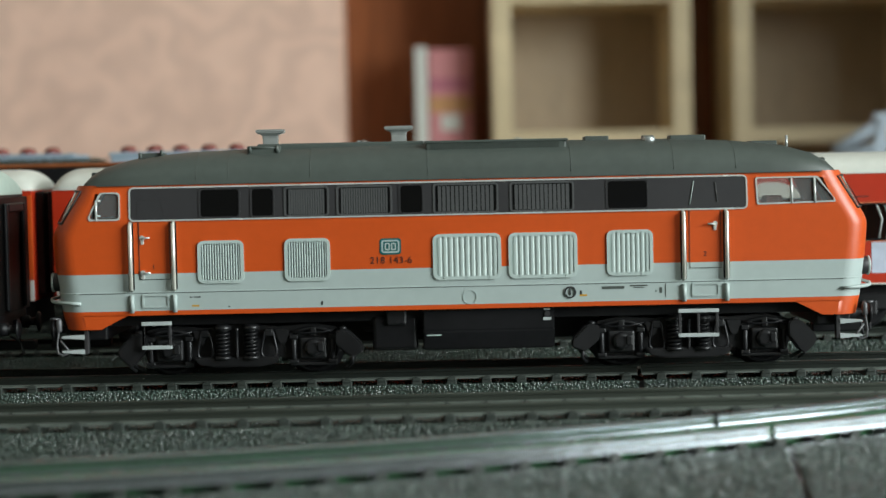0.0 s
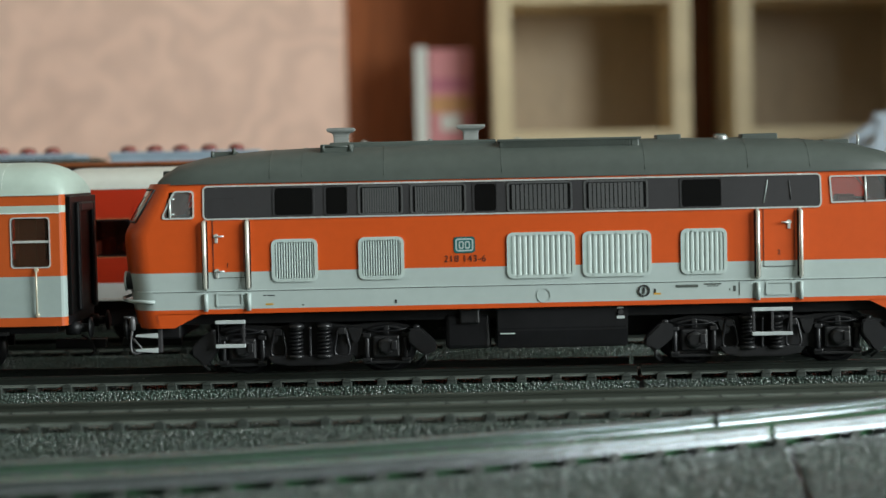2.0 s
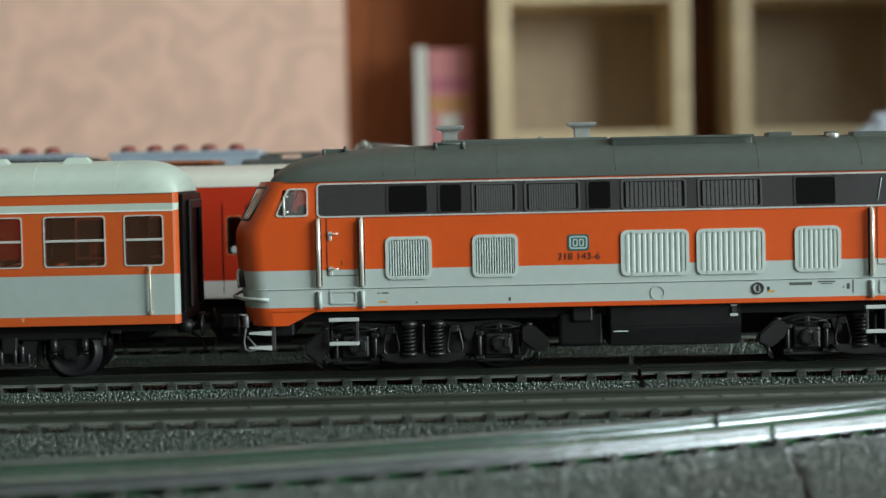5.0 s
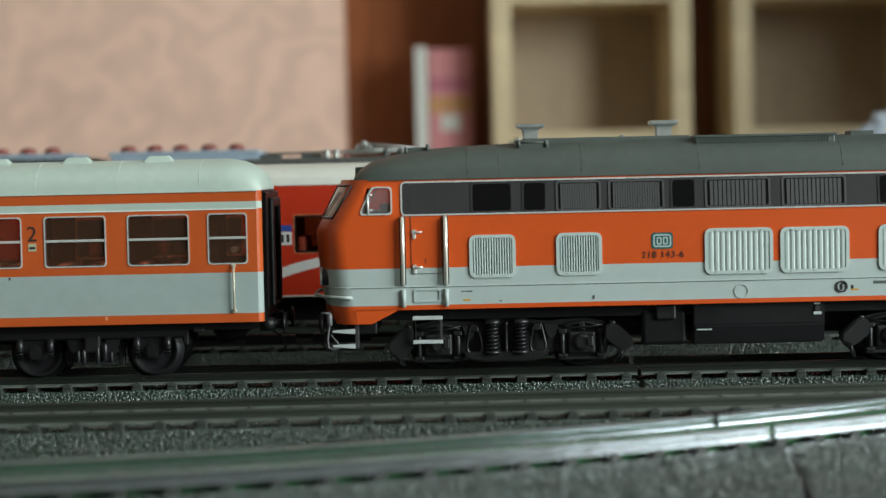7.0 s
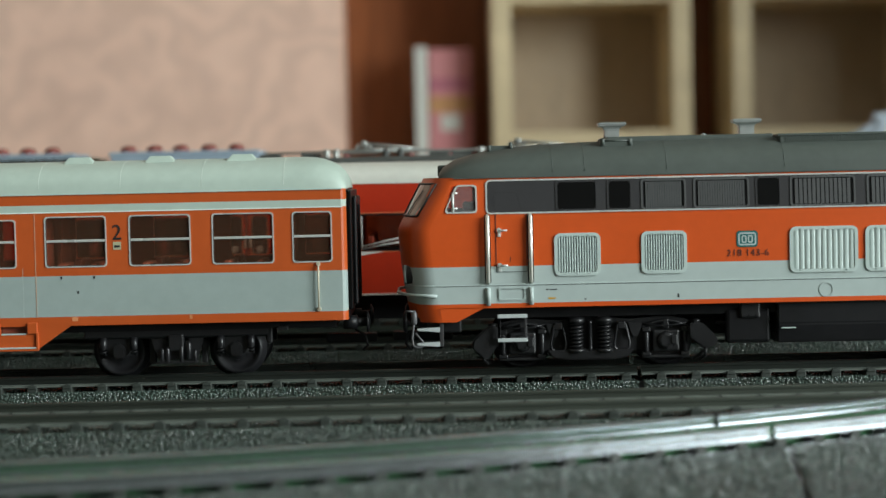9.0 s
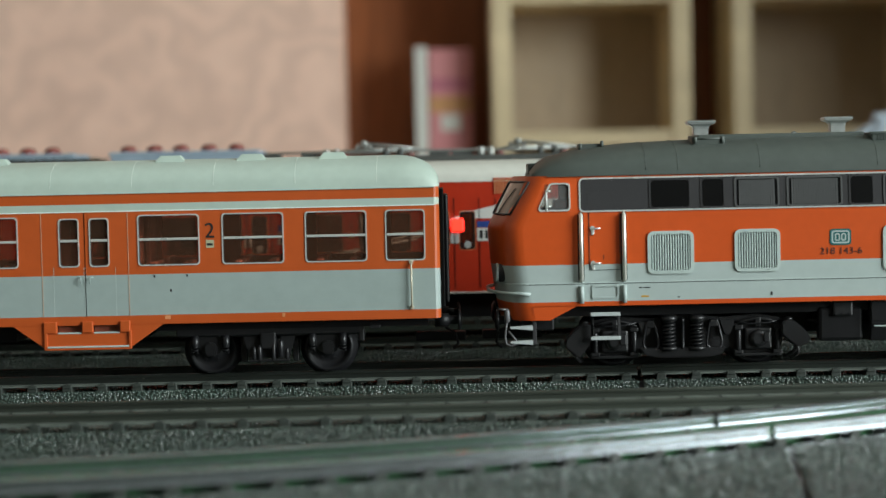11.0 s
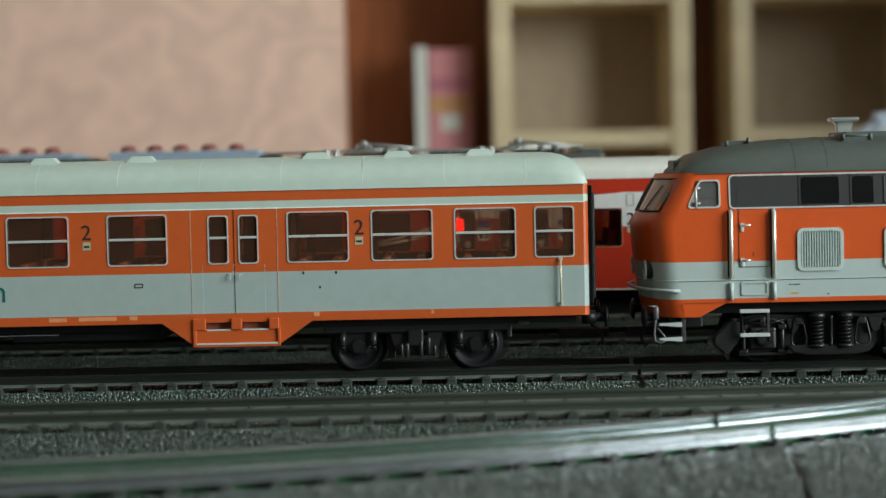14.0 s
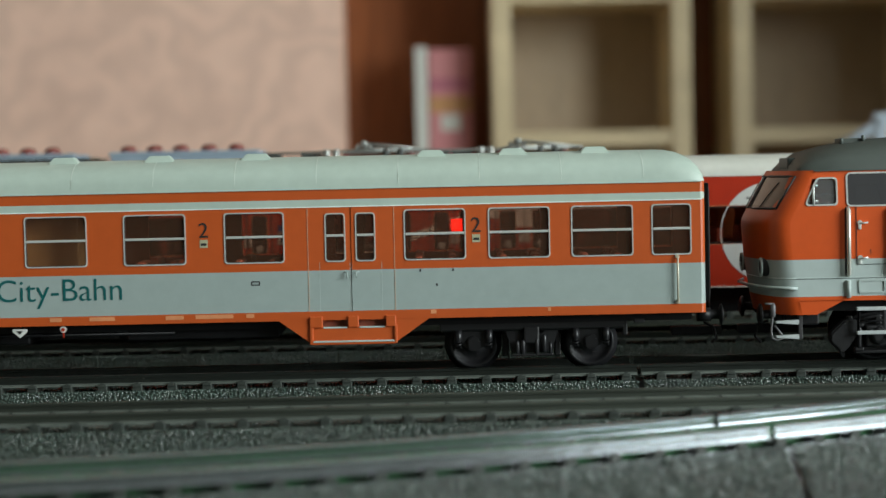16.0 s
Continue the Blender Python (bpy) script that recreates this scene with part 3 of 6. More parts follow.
for u0, u1, n in ((506, 582, 15), (599, 694, 19), (770, 882, 13), (906, 1016, 13)):
    lv = plate("louvre", u0 + 3, u1 - 3, 329, 375, 0.4, VOID, band, 0.13, 0.2, "dark vertical louvre")
    frame_ring("frame", u0 - 2, u1 + 2, 325, 378, 0.8, 0.4, LOUVRE, band, 0.28, 0.4)
    for k in range(n):
        x = LX(u0 + 6 + (u1 - u0 - 12) * (k + 0.5) / n)
        h = 0.34 * (LX(u1) - LX(u0)) / n
        bm = bmesh.new()
        add_plate(bm, [(x - h, LZ(374)), (x + h, LZ(374)), (x + h, LZ(330)), (x - h, LZ(330))], proud(0.26), 0.3)
        part("slat", bm, LOUVRE, lv)
# grilles low on the side
for u0, u1, v0, v1, n in ((349, 431, 417.5, 493.5, 15), (503, 584, 417, 492.5, 15), (766, 887, 414.5, 496, 11), (900, 1022, 415, 496, 11), (1074, 1156, 414, 495, 8)):
    g = plate("side_grille", u0 + 5, u1 - 5, v0 + 5, v1 - 5, 0.8, BAND_GREY if n > 12 else GRILLE, loco, 0.02, 0.3, "pale ventilation grille with vertical slats")
    frame_ring("frame", u0, u1, v0, v1, 1.4, 0.75, GRILLE, g, 0.34, 0.5)
    a, b = LX(u0 + 6.5), LX(u1 - 6.5)
    for k in range(n):
        x = a + (b - a) * (k + 0.5) / n
        h = (0.34 if n > 12 else 0.46) * (b - a) / n
        bm = bmesh.new()
        z0, z1, y = LZ(v1 - 6.5), LZ(v0 + 6.5), -17.6
        pr = ((-h, -0.08), (-h * 0.3, -0.24), (h * 0.5, -0.24), (h, -0.08))
        lo, hi = ([bm.verts.new((x + dx, y + dy, z)) for dx, dy in pr] for z in (z0, z1))
        for j in range(3):
            bm.faces.new((lo[j], lo[j + 1], hi[j + 1], hi[j]))
        bm.faces.new(lo[::-1])
        bm.faces.new(hi)
        part("slat", bm, GRILLE, g)
    for uu in (u0 + 20, (u0 + u1) / 2, u1 - 20):
        for vv in (v0 + 4, v1 - 4):
            part("rivet", turned([(0.16, -18.12), (0.16, -18.0)], 6, "y", (LX(uu), 0, LZ(vv))), GRILLE, g)
# entrance doors with handrails, handles and footholds
for u0, u1, hu, nu, nv, digit, rails in ((246, 300, 252, 271, 466, "1", (231, 307)), (1221, 1276, 1266, 1248, 463, "2", (1210, 1286))):
    door = plate("door", u0, u1, 383, 484, 0.3, ORANGE, loco, 0.08, 0.2, "narrow orange entrance door")
    bm = add_plate(bmesh.new(), rounded_outline(LX(u0), LX(u1), LZ(484), LZ(474), 0.25), proud(0.10), 0.2)
    part("lower_panel", bm, LIGHT_GREY, door)
    for e in (u0, u1):
        part("seam", box(LX(e) - 0.06, LX(e) + 0.06, -17.72, -17.5, LZ(484), LZ(381)), BAND_GREY, door)
    part("seam", box(LX(u0), LX(u1), -17.72, -17.5, LZ(484.6), LZ(483.6)), BAND_GREY, door)
    lettering(digit, 1.5, LX(nu), -17.72, LZ(nv), DARK_INK, door, "numeral")
    for k, hv in enumerate((410, 472) if digit == "1" else (406,)):
        bm = add_turned(bmesh.new(), [(0.55, -18.1), (0.55, -17.6)], 10, "y", (LX(hu), 0, LZ(hv)))
        add_box(bm, LX(hu) - 0.35, LX(hu) + 0.35, -17.95, -17.6, LZ(hv + 12), LZ(hv), 0.1)
        s = 1 if digit == "1" else -1
        add_tube(bm, [(LX(hu), -18.2, LZ(hv + 1)), (LX(hu) + s * 1.7, -18.3, LZ(hv))], 0.2, 6)
        part("door_handle", bm, SILVER, door, "bright metal lever handle")
    bm = bmesh.new()
    add_ring(bm, rounded_outline(LX(u0 + 3), LX(u1 - 3), LZ(535), LZ(511), 0.4), rounded_outline(LX(u0 + 6), LX(u1 - 6), LZ(532), LZ(514), 0.3), proud(0.25), 0.3)
    part("foothold_frame", bm, LIGHT_GREY, door)
    plate("foothold", u0 + 6, u1 - 6, 515, 531, 0.3, LIGHT_GREY, door, 0.03, 0.2)
    for ru in rails:
        y = -18.5
        pts = [(LX(ru), -17.5, LZ(384)), (LX(ru), y, LZ(387)), (LX(ru), y, LZ(500)), (LX(ru), -17.5, LZ(503))]
        # flat black plate paints the recess shade round the rail
        plate("handrail_shade_plate", ru - 5.5, ru + 5.5, 381.5, 505, 0.6, VOID, loco, 0.06, 0.2, "flat black plate painting the shade behind the handrail")
        part("handrail", tube(pts, 0.46, 10), CHROME, loco, "polished vertical handrail")
        part("handrail_foot", tube([(LX(ru), -17.9, LZ(512)), (LX(ru), -17.9, LZ(543))], 0.5, 10), LIGHT_GREY, loco)
    if digit == "2":
        for ua, va, ub, vb in ((1222, 371, 1230, 331), (1271, 367, 1268, 333)):
            part("door_wire", tube([(LX(ua), loco_y(LZ(va)) - 0.22, LZ(va)), (LX(ub), loco_y(LZ(vb)) - 0.22, LZ(vb))], 0.1, 5), LOUVRE if ua > 1250 else GRILLE, loco, "thin wire over the window band")
# beading, emblem and marks
part("beading", box(-83.6, 83.6, -17.78, -17.5, LZ(508), LZ(506.4), 0.04), LIGHT_GREY, loco)
# dark grey strip paints the shadow line below the beading
part("beading_shadow_gap", box(-83.5, 83.5, -17.65, -17.5, LZ(508.9), LZ(508.1)), BAND_GREY, loco)
for e in (-1, 1):
    zb = LZ(507.2)
    part("nose_beading", tube([(e * (-interp(zb, NOSE) + d), -17.6 * w, zb) for d, w in NOSE_PLAN + [(d, -w) for d, w in NOSE_PLAN[-2::-1]]], 0.14, 6), LIGHT_GREY, loco)
emblem = plate("emblem", 672, 710, 420, 449, 0.7, TEAL, loco, 0.1, 0.2, "small teal square emblem with pale outline")
frame_ring("emblem_outline", 675, 707, 423, 446, 0.6, 0.35, LIGHT_GREY, emblem, 0.14, 0.2)
for u in (685.5, 696.5):
    frame_ring("emblem_shape", u - 4.5, u + 4.5, 428, 441.5, 0.35, 0.3, LIGHT_GREY, emblem, 0.14, 0.2)
lettering("218 143-6", 2.1, LX(692), -17.72, LZ(464.5), DARK_INK, loco, "number", bold=-0.012, spread=1.08)
for u0, u1, v0, v1, m in ((333, 338, 516, 518, BAND_GREY), (340, 353, 516, 518, BAND_GREY), (337, 350, 531, 534, YELLOW), (401, 405, 534, 536, DARK_INK), (566, 569.5, 529, 535.5, DARK_INK), (1064, 1104, 513.5, 518.5, ROOF_GREY), (1114, 1145, 512, 514.5, ROOF_GREY), (1120, 1140, 516, 517.5, ROOF_GREY), (1166, 1171, 517, 527, ROOF_GREY), (1176, 1178, 511, 534, ROOF_GREY), (1159, 1161, 522, 525, ROOF_GREY), (1025, 1038, 527, 530, YELLOW), (1025, 1029, 520, 527, DARK_INK)):
    plate("painted_mark", u0, u1, v0, v1, 0.05, m, loco, 0.06, 0.15)
ring = lambda u, v, r, n=20: [(LX(u) + r * math.cos(2 * math.pi * k / n), LZ(v) + r * math.sin(2 * math.pi * k / n)) for k in range(n)]
part("round_cover", add_ring(bmesh.new(), ring(830, 527, 1.6), ring(830, 527, 1.4), proud(0.15), 0.3), LIGHT_GREY, loco)
part("filler_ring", add_ring(bmesh.new(), ring(1008, 522.5, 1.3), ring(1008, 522.5, 1.0), proud(0.3), 0.4), BAND_GREY, loco, "dark filler ring")
part("filler_bar", box(LX(1008) - 0.15, LX(1008) + 0.15, -17.85, -17.5, LZ(528), LZ(517)), BAND_GREY, loco)
# cab windows
LEFT_CAB = [(LX(u), LZ(v)) for u, v in ((208, 379), (212.5, 377.5), (214, 373), (214, 335), (212.5, 330.5), (208, 328.5), (183, 328.5), (178, 330), (175, 334), (157.5, 371), (157, 376), (160, 379))]
RIGHT_CAB = [(LX(1480), LZ(372)), (LX(1480), LZ(367)), (LX(1452), LZ(328)), (LX(1448), LZ(325.5)), (LX(1342), LZ(325.5)), (LX(1339), LZ(328)), (LX(1341), LZ(372)), (LX(1343), LZ(374.5))]
for outline in (LEFT_CAB, RIGHT_CAB):
    cx = sum(p[0] for p in outline) / len(outline)
    cz = sum(p[1] for p in outline) / len(outline)
    inner = [(cx + (x - cx) * (1 - 0.36 / max(2.2, abs(x - cx))), cz + (z - cz) * 0.885) for x, z in outline]
    for side in (1, -1):
        bm = add_ring(bmesh.new(), outline, inner, (lambda z: side * (loco_y(z) - 0.22)), side * 0.5)
        bmesh.ops.recalc_face_normals(bm, faces=bm.faces)
        cw = part("cab_window", bm, SILVER, loco, "cab side window in silver frame")
        part("pane", add_plate(bmesh.new(), inner, (lambda z: side * (loco_y(z) + 0.1)), side * 0.1), PANE, cw).visible_shadow = False
for a, b in ((182, 214), (1341, 1449)):
    for u in ((171,) if a < 500 else (1403, 1444)):
        part("mullion", tube([(LX(u), -17.65, LZ(378 if a < 500 else 373)), (LX(u), -17.0 if a > 500 else -17.3, LZ(329 if a > 500 else 342))], 0.28, 6), SILVER, loco)
for u, v in ((175, 343), (175, 370)):
    part("window_catch", tube([(LX(u - 4), -17.4, LZ(v)), (LX(u + 4), -17.4, LZ(v))], 0.2, 6), SILVER, loco)
part("cab_desk", box(LX(163), LX(213), -14, 14, 33.6, 35.4, 0.3), BAND_GREY, loco)
part("cab_desk", box(LX(1420), LX(1485), -14, 14, 33.4, 35.2, 0.3), BAND_GREY, loco)
for u in (205, 1385):
    bm = box(LX(u) - 2, LX(u) + 2, -9, -4, 33, 37.2, 0.6)
    part("cab_seat", bm, SEAT, loco)
# front windows of both cabs
for e in (-1, 1):
    for y0, y1 in ((-15.6, -0.9), (0.9, 15.6)):
        bm, fr = bmesh.new(), bmesh.new()

        def nose(y, z, out):
            d = nose_reach(y / loco_y(z))
            return (e * (-interp(z, NOSE) + d + out), y, z)
        ys = np.linspace(y0, y1, 9)
        lo, hi = ([bm.verts.new(nose(y, z, 0.1)) for y in ys] for z in (34.6, 41.2))
        for k in range(8):
            bm.faces.new((lo[k], lo[k + 1], hi[k + 1], hi[k])).smooth = True
        fw = part("front_window", bm, material("front_glass", (0.20, 0.15, 0.12), 0.10) if "front_glass" not in bpy.data.materials else bpy.data.materials["front_glass"], loco, "dark cab windscreen")
        loop = [nose(y, 34.4, 0.15) for y in ys] + [nose(y, 41.4, 0.15) for y in ys[::-1]]
        add_tube(fr, loop + loop[:1], 0.26, 6)
        part("frame", fr, BAND_GREY, fw, "dark rubber window seal")
        ym = (y0 + y1) / 2
        part("wiper", tube([nose(ym, 34.2, 0.3), nose(ym - 1.5, 37.5, 0.35), nose(ym - 3.2, 40.0, 0.3)], 0.12, 5), BLACK, fw)
# aprons below both ends
CORNER_GLASS = material("dark_lamp_lens", (0.03, 0.03, 0.03), 0.08)
for e in (-1, 1):
    bm = bmesh.new()
    zt, zb = LZ(547), LZ(572)
    xa, xb, xc = 84.9 + CORNER_X, 79.0, 72.9
    for s in (1, -1):
        fr = [bm.verts.new((e * x, s * -17.6, z)) for x, z in ((xc, zt), (xa, zt), (xa - 0.6, zb), (xb, zb))]
        bk = [bm.verts.new((e * x, s * -16.6, z)) for x, z in ((xc, zt), (xa, zt), (xa - 0.6, zb), (xb, zb))]
        bm.faces.new(fr)
        bm.faces.new(bk[::-1])
        for k in range(4):
            bm.faces.new((fr[k], fr[(k + 1) % 4], bk[(k + 1) % 4], bk[k]))
    plan = [(d, 17.6 * w) for d, w in NOSE_PLAN] + [(d, -17.6 * w) for d, w in NOSE_PLAN[-2::-1]]
    hi = [bm.verts.new((e * (84.9 + d), -y, zt)) for d, y in plan]
    lo = [bm.verts.new((e * (84.2 + d), -y, zb)) for d, y in plan]
    for k in range(len(plan) - 1):
        bm.faces.new((hi[k], hi[k + 1], lo[k + 1], lo[k])).smooth = True
    part("apron", clean(bm), ORANGE, loco, "orange apron under the cab")
    # steps, buffers, lamps and grab rails at the ends
    for z in (LZ(585), LZ(611)):
        wedge = [(e * 82.8, z - 0.55), (e * 87.8, z - 0.15), (e * 87.8, z + 0.25), (e * 82.8, z + 0.55)]
        part("end_step", add_prism(bmesh.new(), wedge, -17.2, -15.4, 0.08), STEP_GREY, loco, "pale grey tapered step plate")
    part("step_bracket", box(min(e * 82.0, e * 82.9), max(e * 82.0, e * 82.9), -17.0, -15.2, LZ(615), LZ(572), 0.15), BAND_GREY, loco)
    part("step_hanger", tube([(e * 88.4, -16.2, LZ(550)), (e * 88.5, -16.6, LZ(575)), (e * 88.9, -16.8, LZ(600)), (e * 88.7, -16.8, LZ(613)), (e * 87.6, -16.8, LZ(617)), (e * 86.3, -16.8, LZ(613)), (e * 86.6, -16.8, LZ(606)), (e * 88.2, -16.8, LZ(590))], 0.26, 6), HOSE_GREY, loco, "bent grey pipe beside the steps")
    part("hose_cock", turned([(0.5, LZ(575)), (0.65, LZ(572)), (0.65, LZ(556)), (0.4, LZ(551))], 10, "z", (e * 88.4, -16.5, 0)), HOSE_GREY, loco)
    part("cock_lever", tube([(e * 88.4, -16.6, LZ(552)), (e * 90.2, -16.8, LZ(551))], 0.25, 6), HOSE_GREY, loco)
    part("grab_rail", tube([(e * 83.2, -17.9, LZ(525)), (e * 85.2, -17.9, LZ(524)), (e * 87.4, -17.0, LZ(523.5)), (e * 89.2, -15.2, LZ(523)), (e * 90.6, -12.0, LZ(522.5)), (e * 92.0, -6, LZ(522)), (e * 92.0, 6, LZ(522)), (e * 89.8, 14.0, LZ(522.5))], 0.38, 8), LIGHT_GREY, loco, "light grey grab rail round the nose")
    for y in (-12.2, 12.2):
        lamp = part("headlight", turned([(2.0, 86.0), (2.0, 90.0), (1.75, 90.3), (1.4, 90.3), (1.35, 89.7)], 20, "x", (0, y, LZ(488))), BAND_GREY, loco, "round twin headlight")
        if e < 0:
            for v in lamp.data.vertices:
                v.co.x = -v.co.x
            lamp.data.flip_normals()
        part("lens", turned([(1.36, e * 88.0), (1.36, e * 89.9), (0.8, e * 90.2)], 14, "x", (0, y, LZ(488))), CORNER_GLASS, lamp, "dark headlight lens")
        part("lamp_ring", tube([(e * 90.2, y + 1.8 * math.cos(a * 0.5236), LZ(488) + 1.9 * math.sin(a * 0.5236)) for a in range(13)], 0.34, 6), LIGHT_GREY, lamp, "pale lamp rim")
        bf = turned([(1.5, 84.0), (1.5, 87.5), (1.0, 87.5), (1.0, 90.0), (2.4, 90.1), (2.5, 90.5), (1.5, 91.0)], 16, "x", (0, y * 0.98, 10.9))
        if e < 0:
            bmesh.ops.scale(bf, vec=(-1, 1, 1), verts=bf.verts)
            bmesh.ops.reverse_faces(bf, faces=bf.faces)
        part("buffer", bf, BLACK, loco, "black buffer")
    part("buffer_beam", box(min(e * 78, e * 85.5), max(e * 78, e * 85.5), -15.5, 15.5, 8.6, 13.6, 0.4), BLACK, loco)
    part("coupler", box(min(e * 80, e * 93.5), max(e * 80, e * 93.5), -1.6, 1.6, 5.8, 7.8, 0.3), BLACK, loco, "black plastic coupler")
    part("brake_hose", tube([(e * 87.5, -6, 9), (e * 90, -6, 8.2), (e * 90.5, -6, 5.5), (e * 89.2, -6, 4.2)], 0.35, 6), BLACK, loco)
# door steps under the side
for u0, u1, v0, v1 in ((246, 299, 560, 609), (1199, 1271, 557, 607)):
    st = part("door_step", box(LX(u0), LX(u1), -17.7, -16.6, LZ(v0 + 6.5), LZ(v0), 0.1), STEP_GREY, loco, "ladder of two pale grey steps")
    part("tread", box(LX(u0), LX(u1), -17.7, -16.6, LZ(v1), LZ(v1 - 6.5), 0.1), STEP_GREY, st)
    for u in (u0 + 3, (u0 + u1) / 2 if u1 - u0 > 60 else u0 + 3, u1 - 3):
        part("upright", box(LX(u) - 0.3, LX(u) + 0.3, -17.5, -16.8, LZ(v1), LZ(v0), 0.1), BAND_GREY, st)
# fuel tank and air tank between the bogies
bm = bmesh.new()
sec = ((-16.2, 14.0), (-16.2, LZ(588)), (-15.4, LZ(622)), (15.4, LZ(622)), (16.2, LZ(588)), (16.2, 14.0))
a, b = ([bm.verts.new((LX(u), y, z)) for y, z in sec] for u in (745, 980))
bm.faces.new(a)
bm.faces.new(b[::-1])
for k in range(6):
    bm.faces.new((a[k], b[k], b[(k + 1) % 6], a[(k + 1) % 6]))
bmesh.ops.bevel(bm, geom=list(bm.edges), offset=0.35, segments=2, affect="EDGES")
bmesh.ops.recalc_face_normals(bm, faces=bm.faces)
tank = part("fuel_tank", bm, BLACK, loco, "smooth black fuel tank")
for u0, u1, v0, v1, m in ((961, 972, 551, 554, STEP_GREY), (960, 974, 567, 572, STEP_GREY), (752, 778, 594, 596, GRILLE)):
    part("painted_mark", box(LX(u0), LX(u1), -16.36 if v0 < 590 else -16.3, -15.9, LZ(v1), LZ(v0)), m, tank)
part("gauge", turned([(0.6, -16.6), (0.6, -16.0)], 12, "y", (LX(967), 0, LZ(560.5))), BAND_GREY, tank)
part("air_tank", turned([(4.0, -14.3), (4.3, -14.1), (4.4, -13.7), (4.4, 13.7), (4.0, 14.3)], 24, "y", (LX(697), 0, LZ(586))), BLACK, loco)
part("valve_block", box(LX(680), LX(716), -15.4, -12, LZ(577), LZ(549), 0.4), FRAME, loco, "black valve block")
for u in (686, 698, 710):
    part("valve_bolt", turned([(0.28, -15.6), (0.28, -15.2)], 6, "y", (LX(u), 0, LZ(572))), FRAME, loco)
part("tank_cradle", box(LX(655), LX(736), -14.6, -12, LZ(622), LZ(560), 0.8), BLACK, loco, "black equipment casing")
part("pipe", tube([(LX(640), -12, 9.5), (LX(700), -12, 8.8), (LX(745), -12, 9.5)], 0.5, 6), BLACK, loco)


def spring(x, y, z0, z1, r, wire, turns, parent):
    n = turns * 10
    pts = [(x + r * math.cos(2 * math.pi * k / 10), y + r * math.sin(2 * math.pi * k / 10), z0 + (z1 - z0) * k / n) for k in range(n + 1)]
    return part("coil_spring", tube(pts, wire, 5), BLACK, parent, "black coil spring")


def wheelset(x, z, r, parent):
    bm = bmesh.new()
    for s in (-1, 1):
        y = s * 8.4
        add_turned(bm, [(1.2, y - s * 1.5), (r * 0.72, y - s * 1.2), (r + 0.9, y - s * 1.3), (r + 0.9, y - s * 0.7), (r, y - s * 0.5), (r - 0.1, y + s * 1.3), (r * 0.86, y + s * 1.3), (r * 0.8, y + s * 0.7), (r * 0.35, y + s * 0.5), (r * 0.3, y + s * 1.2), (0.5, y + s * 1.3)], 32, "y")
    add_tube(bm, [(0, -8, 0), (0, 8, 0)], 1.0, 8)
    for k in range(6):
        a = 2 * math.pi * k / 6
        for s in (-1, 1):
            add_box(bm, 0.5 * r * math.cos(a) - 0.35, 0.5 * r * math.cos(a) + 0.35, s * 8.9 - 0.2, s * 8.9 + 0.2, 0.5 * r * math.sin(a) - 0.35, 0.5 * r * math.sin(a) + 0.35)
    bmesh.ops.recalc_face_normals(bm, faces=bm.faces)
    w = part("wheelset", bm, WHEEL, parent, "dark metal wheelset")
    w.location = (x * MM, 0, z * MM)
    spinning.append((w, (x, z, r)))
    return w




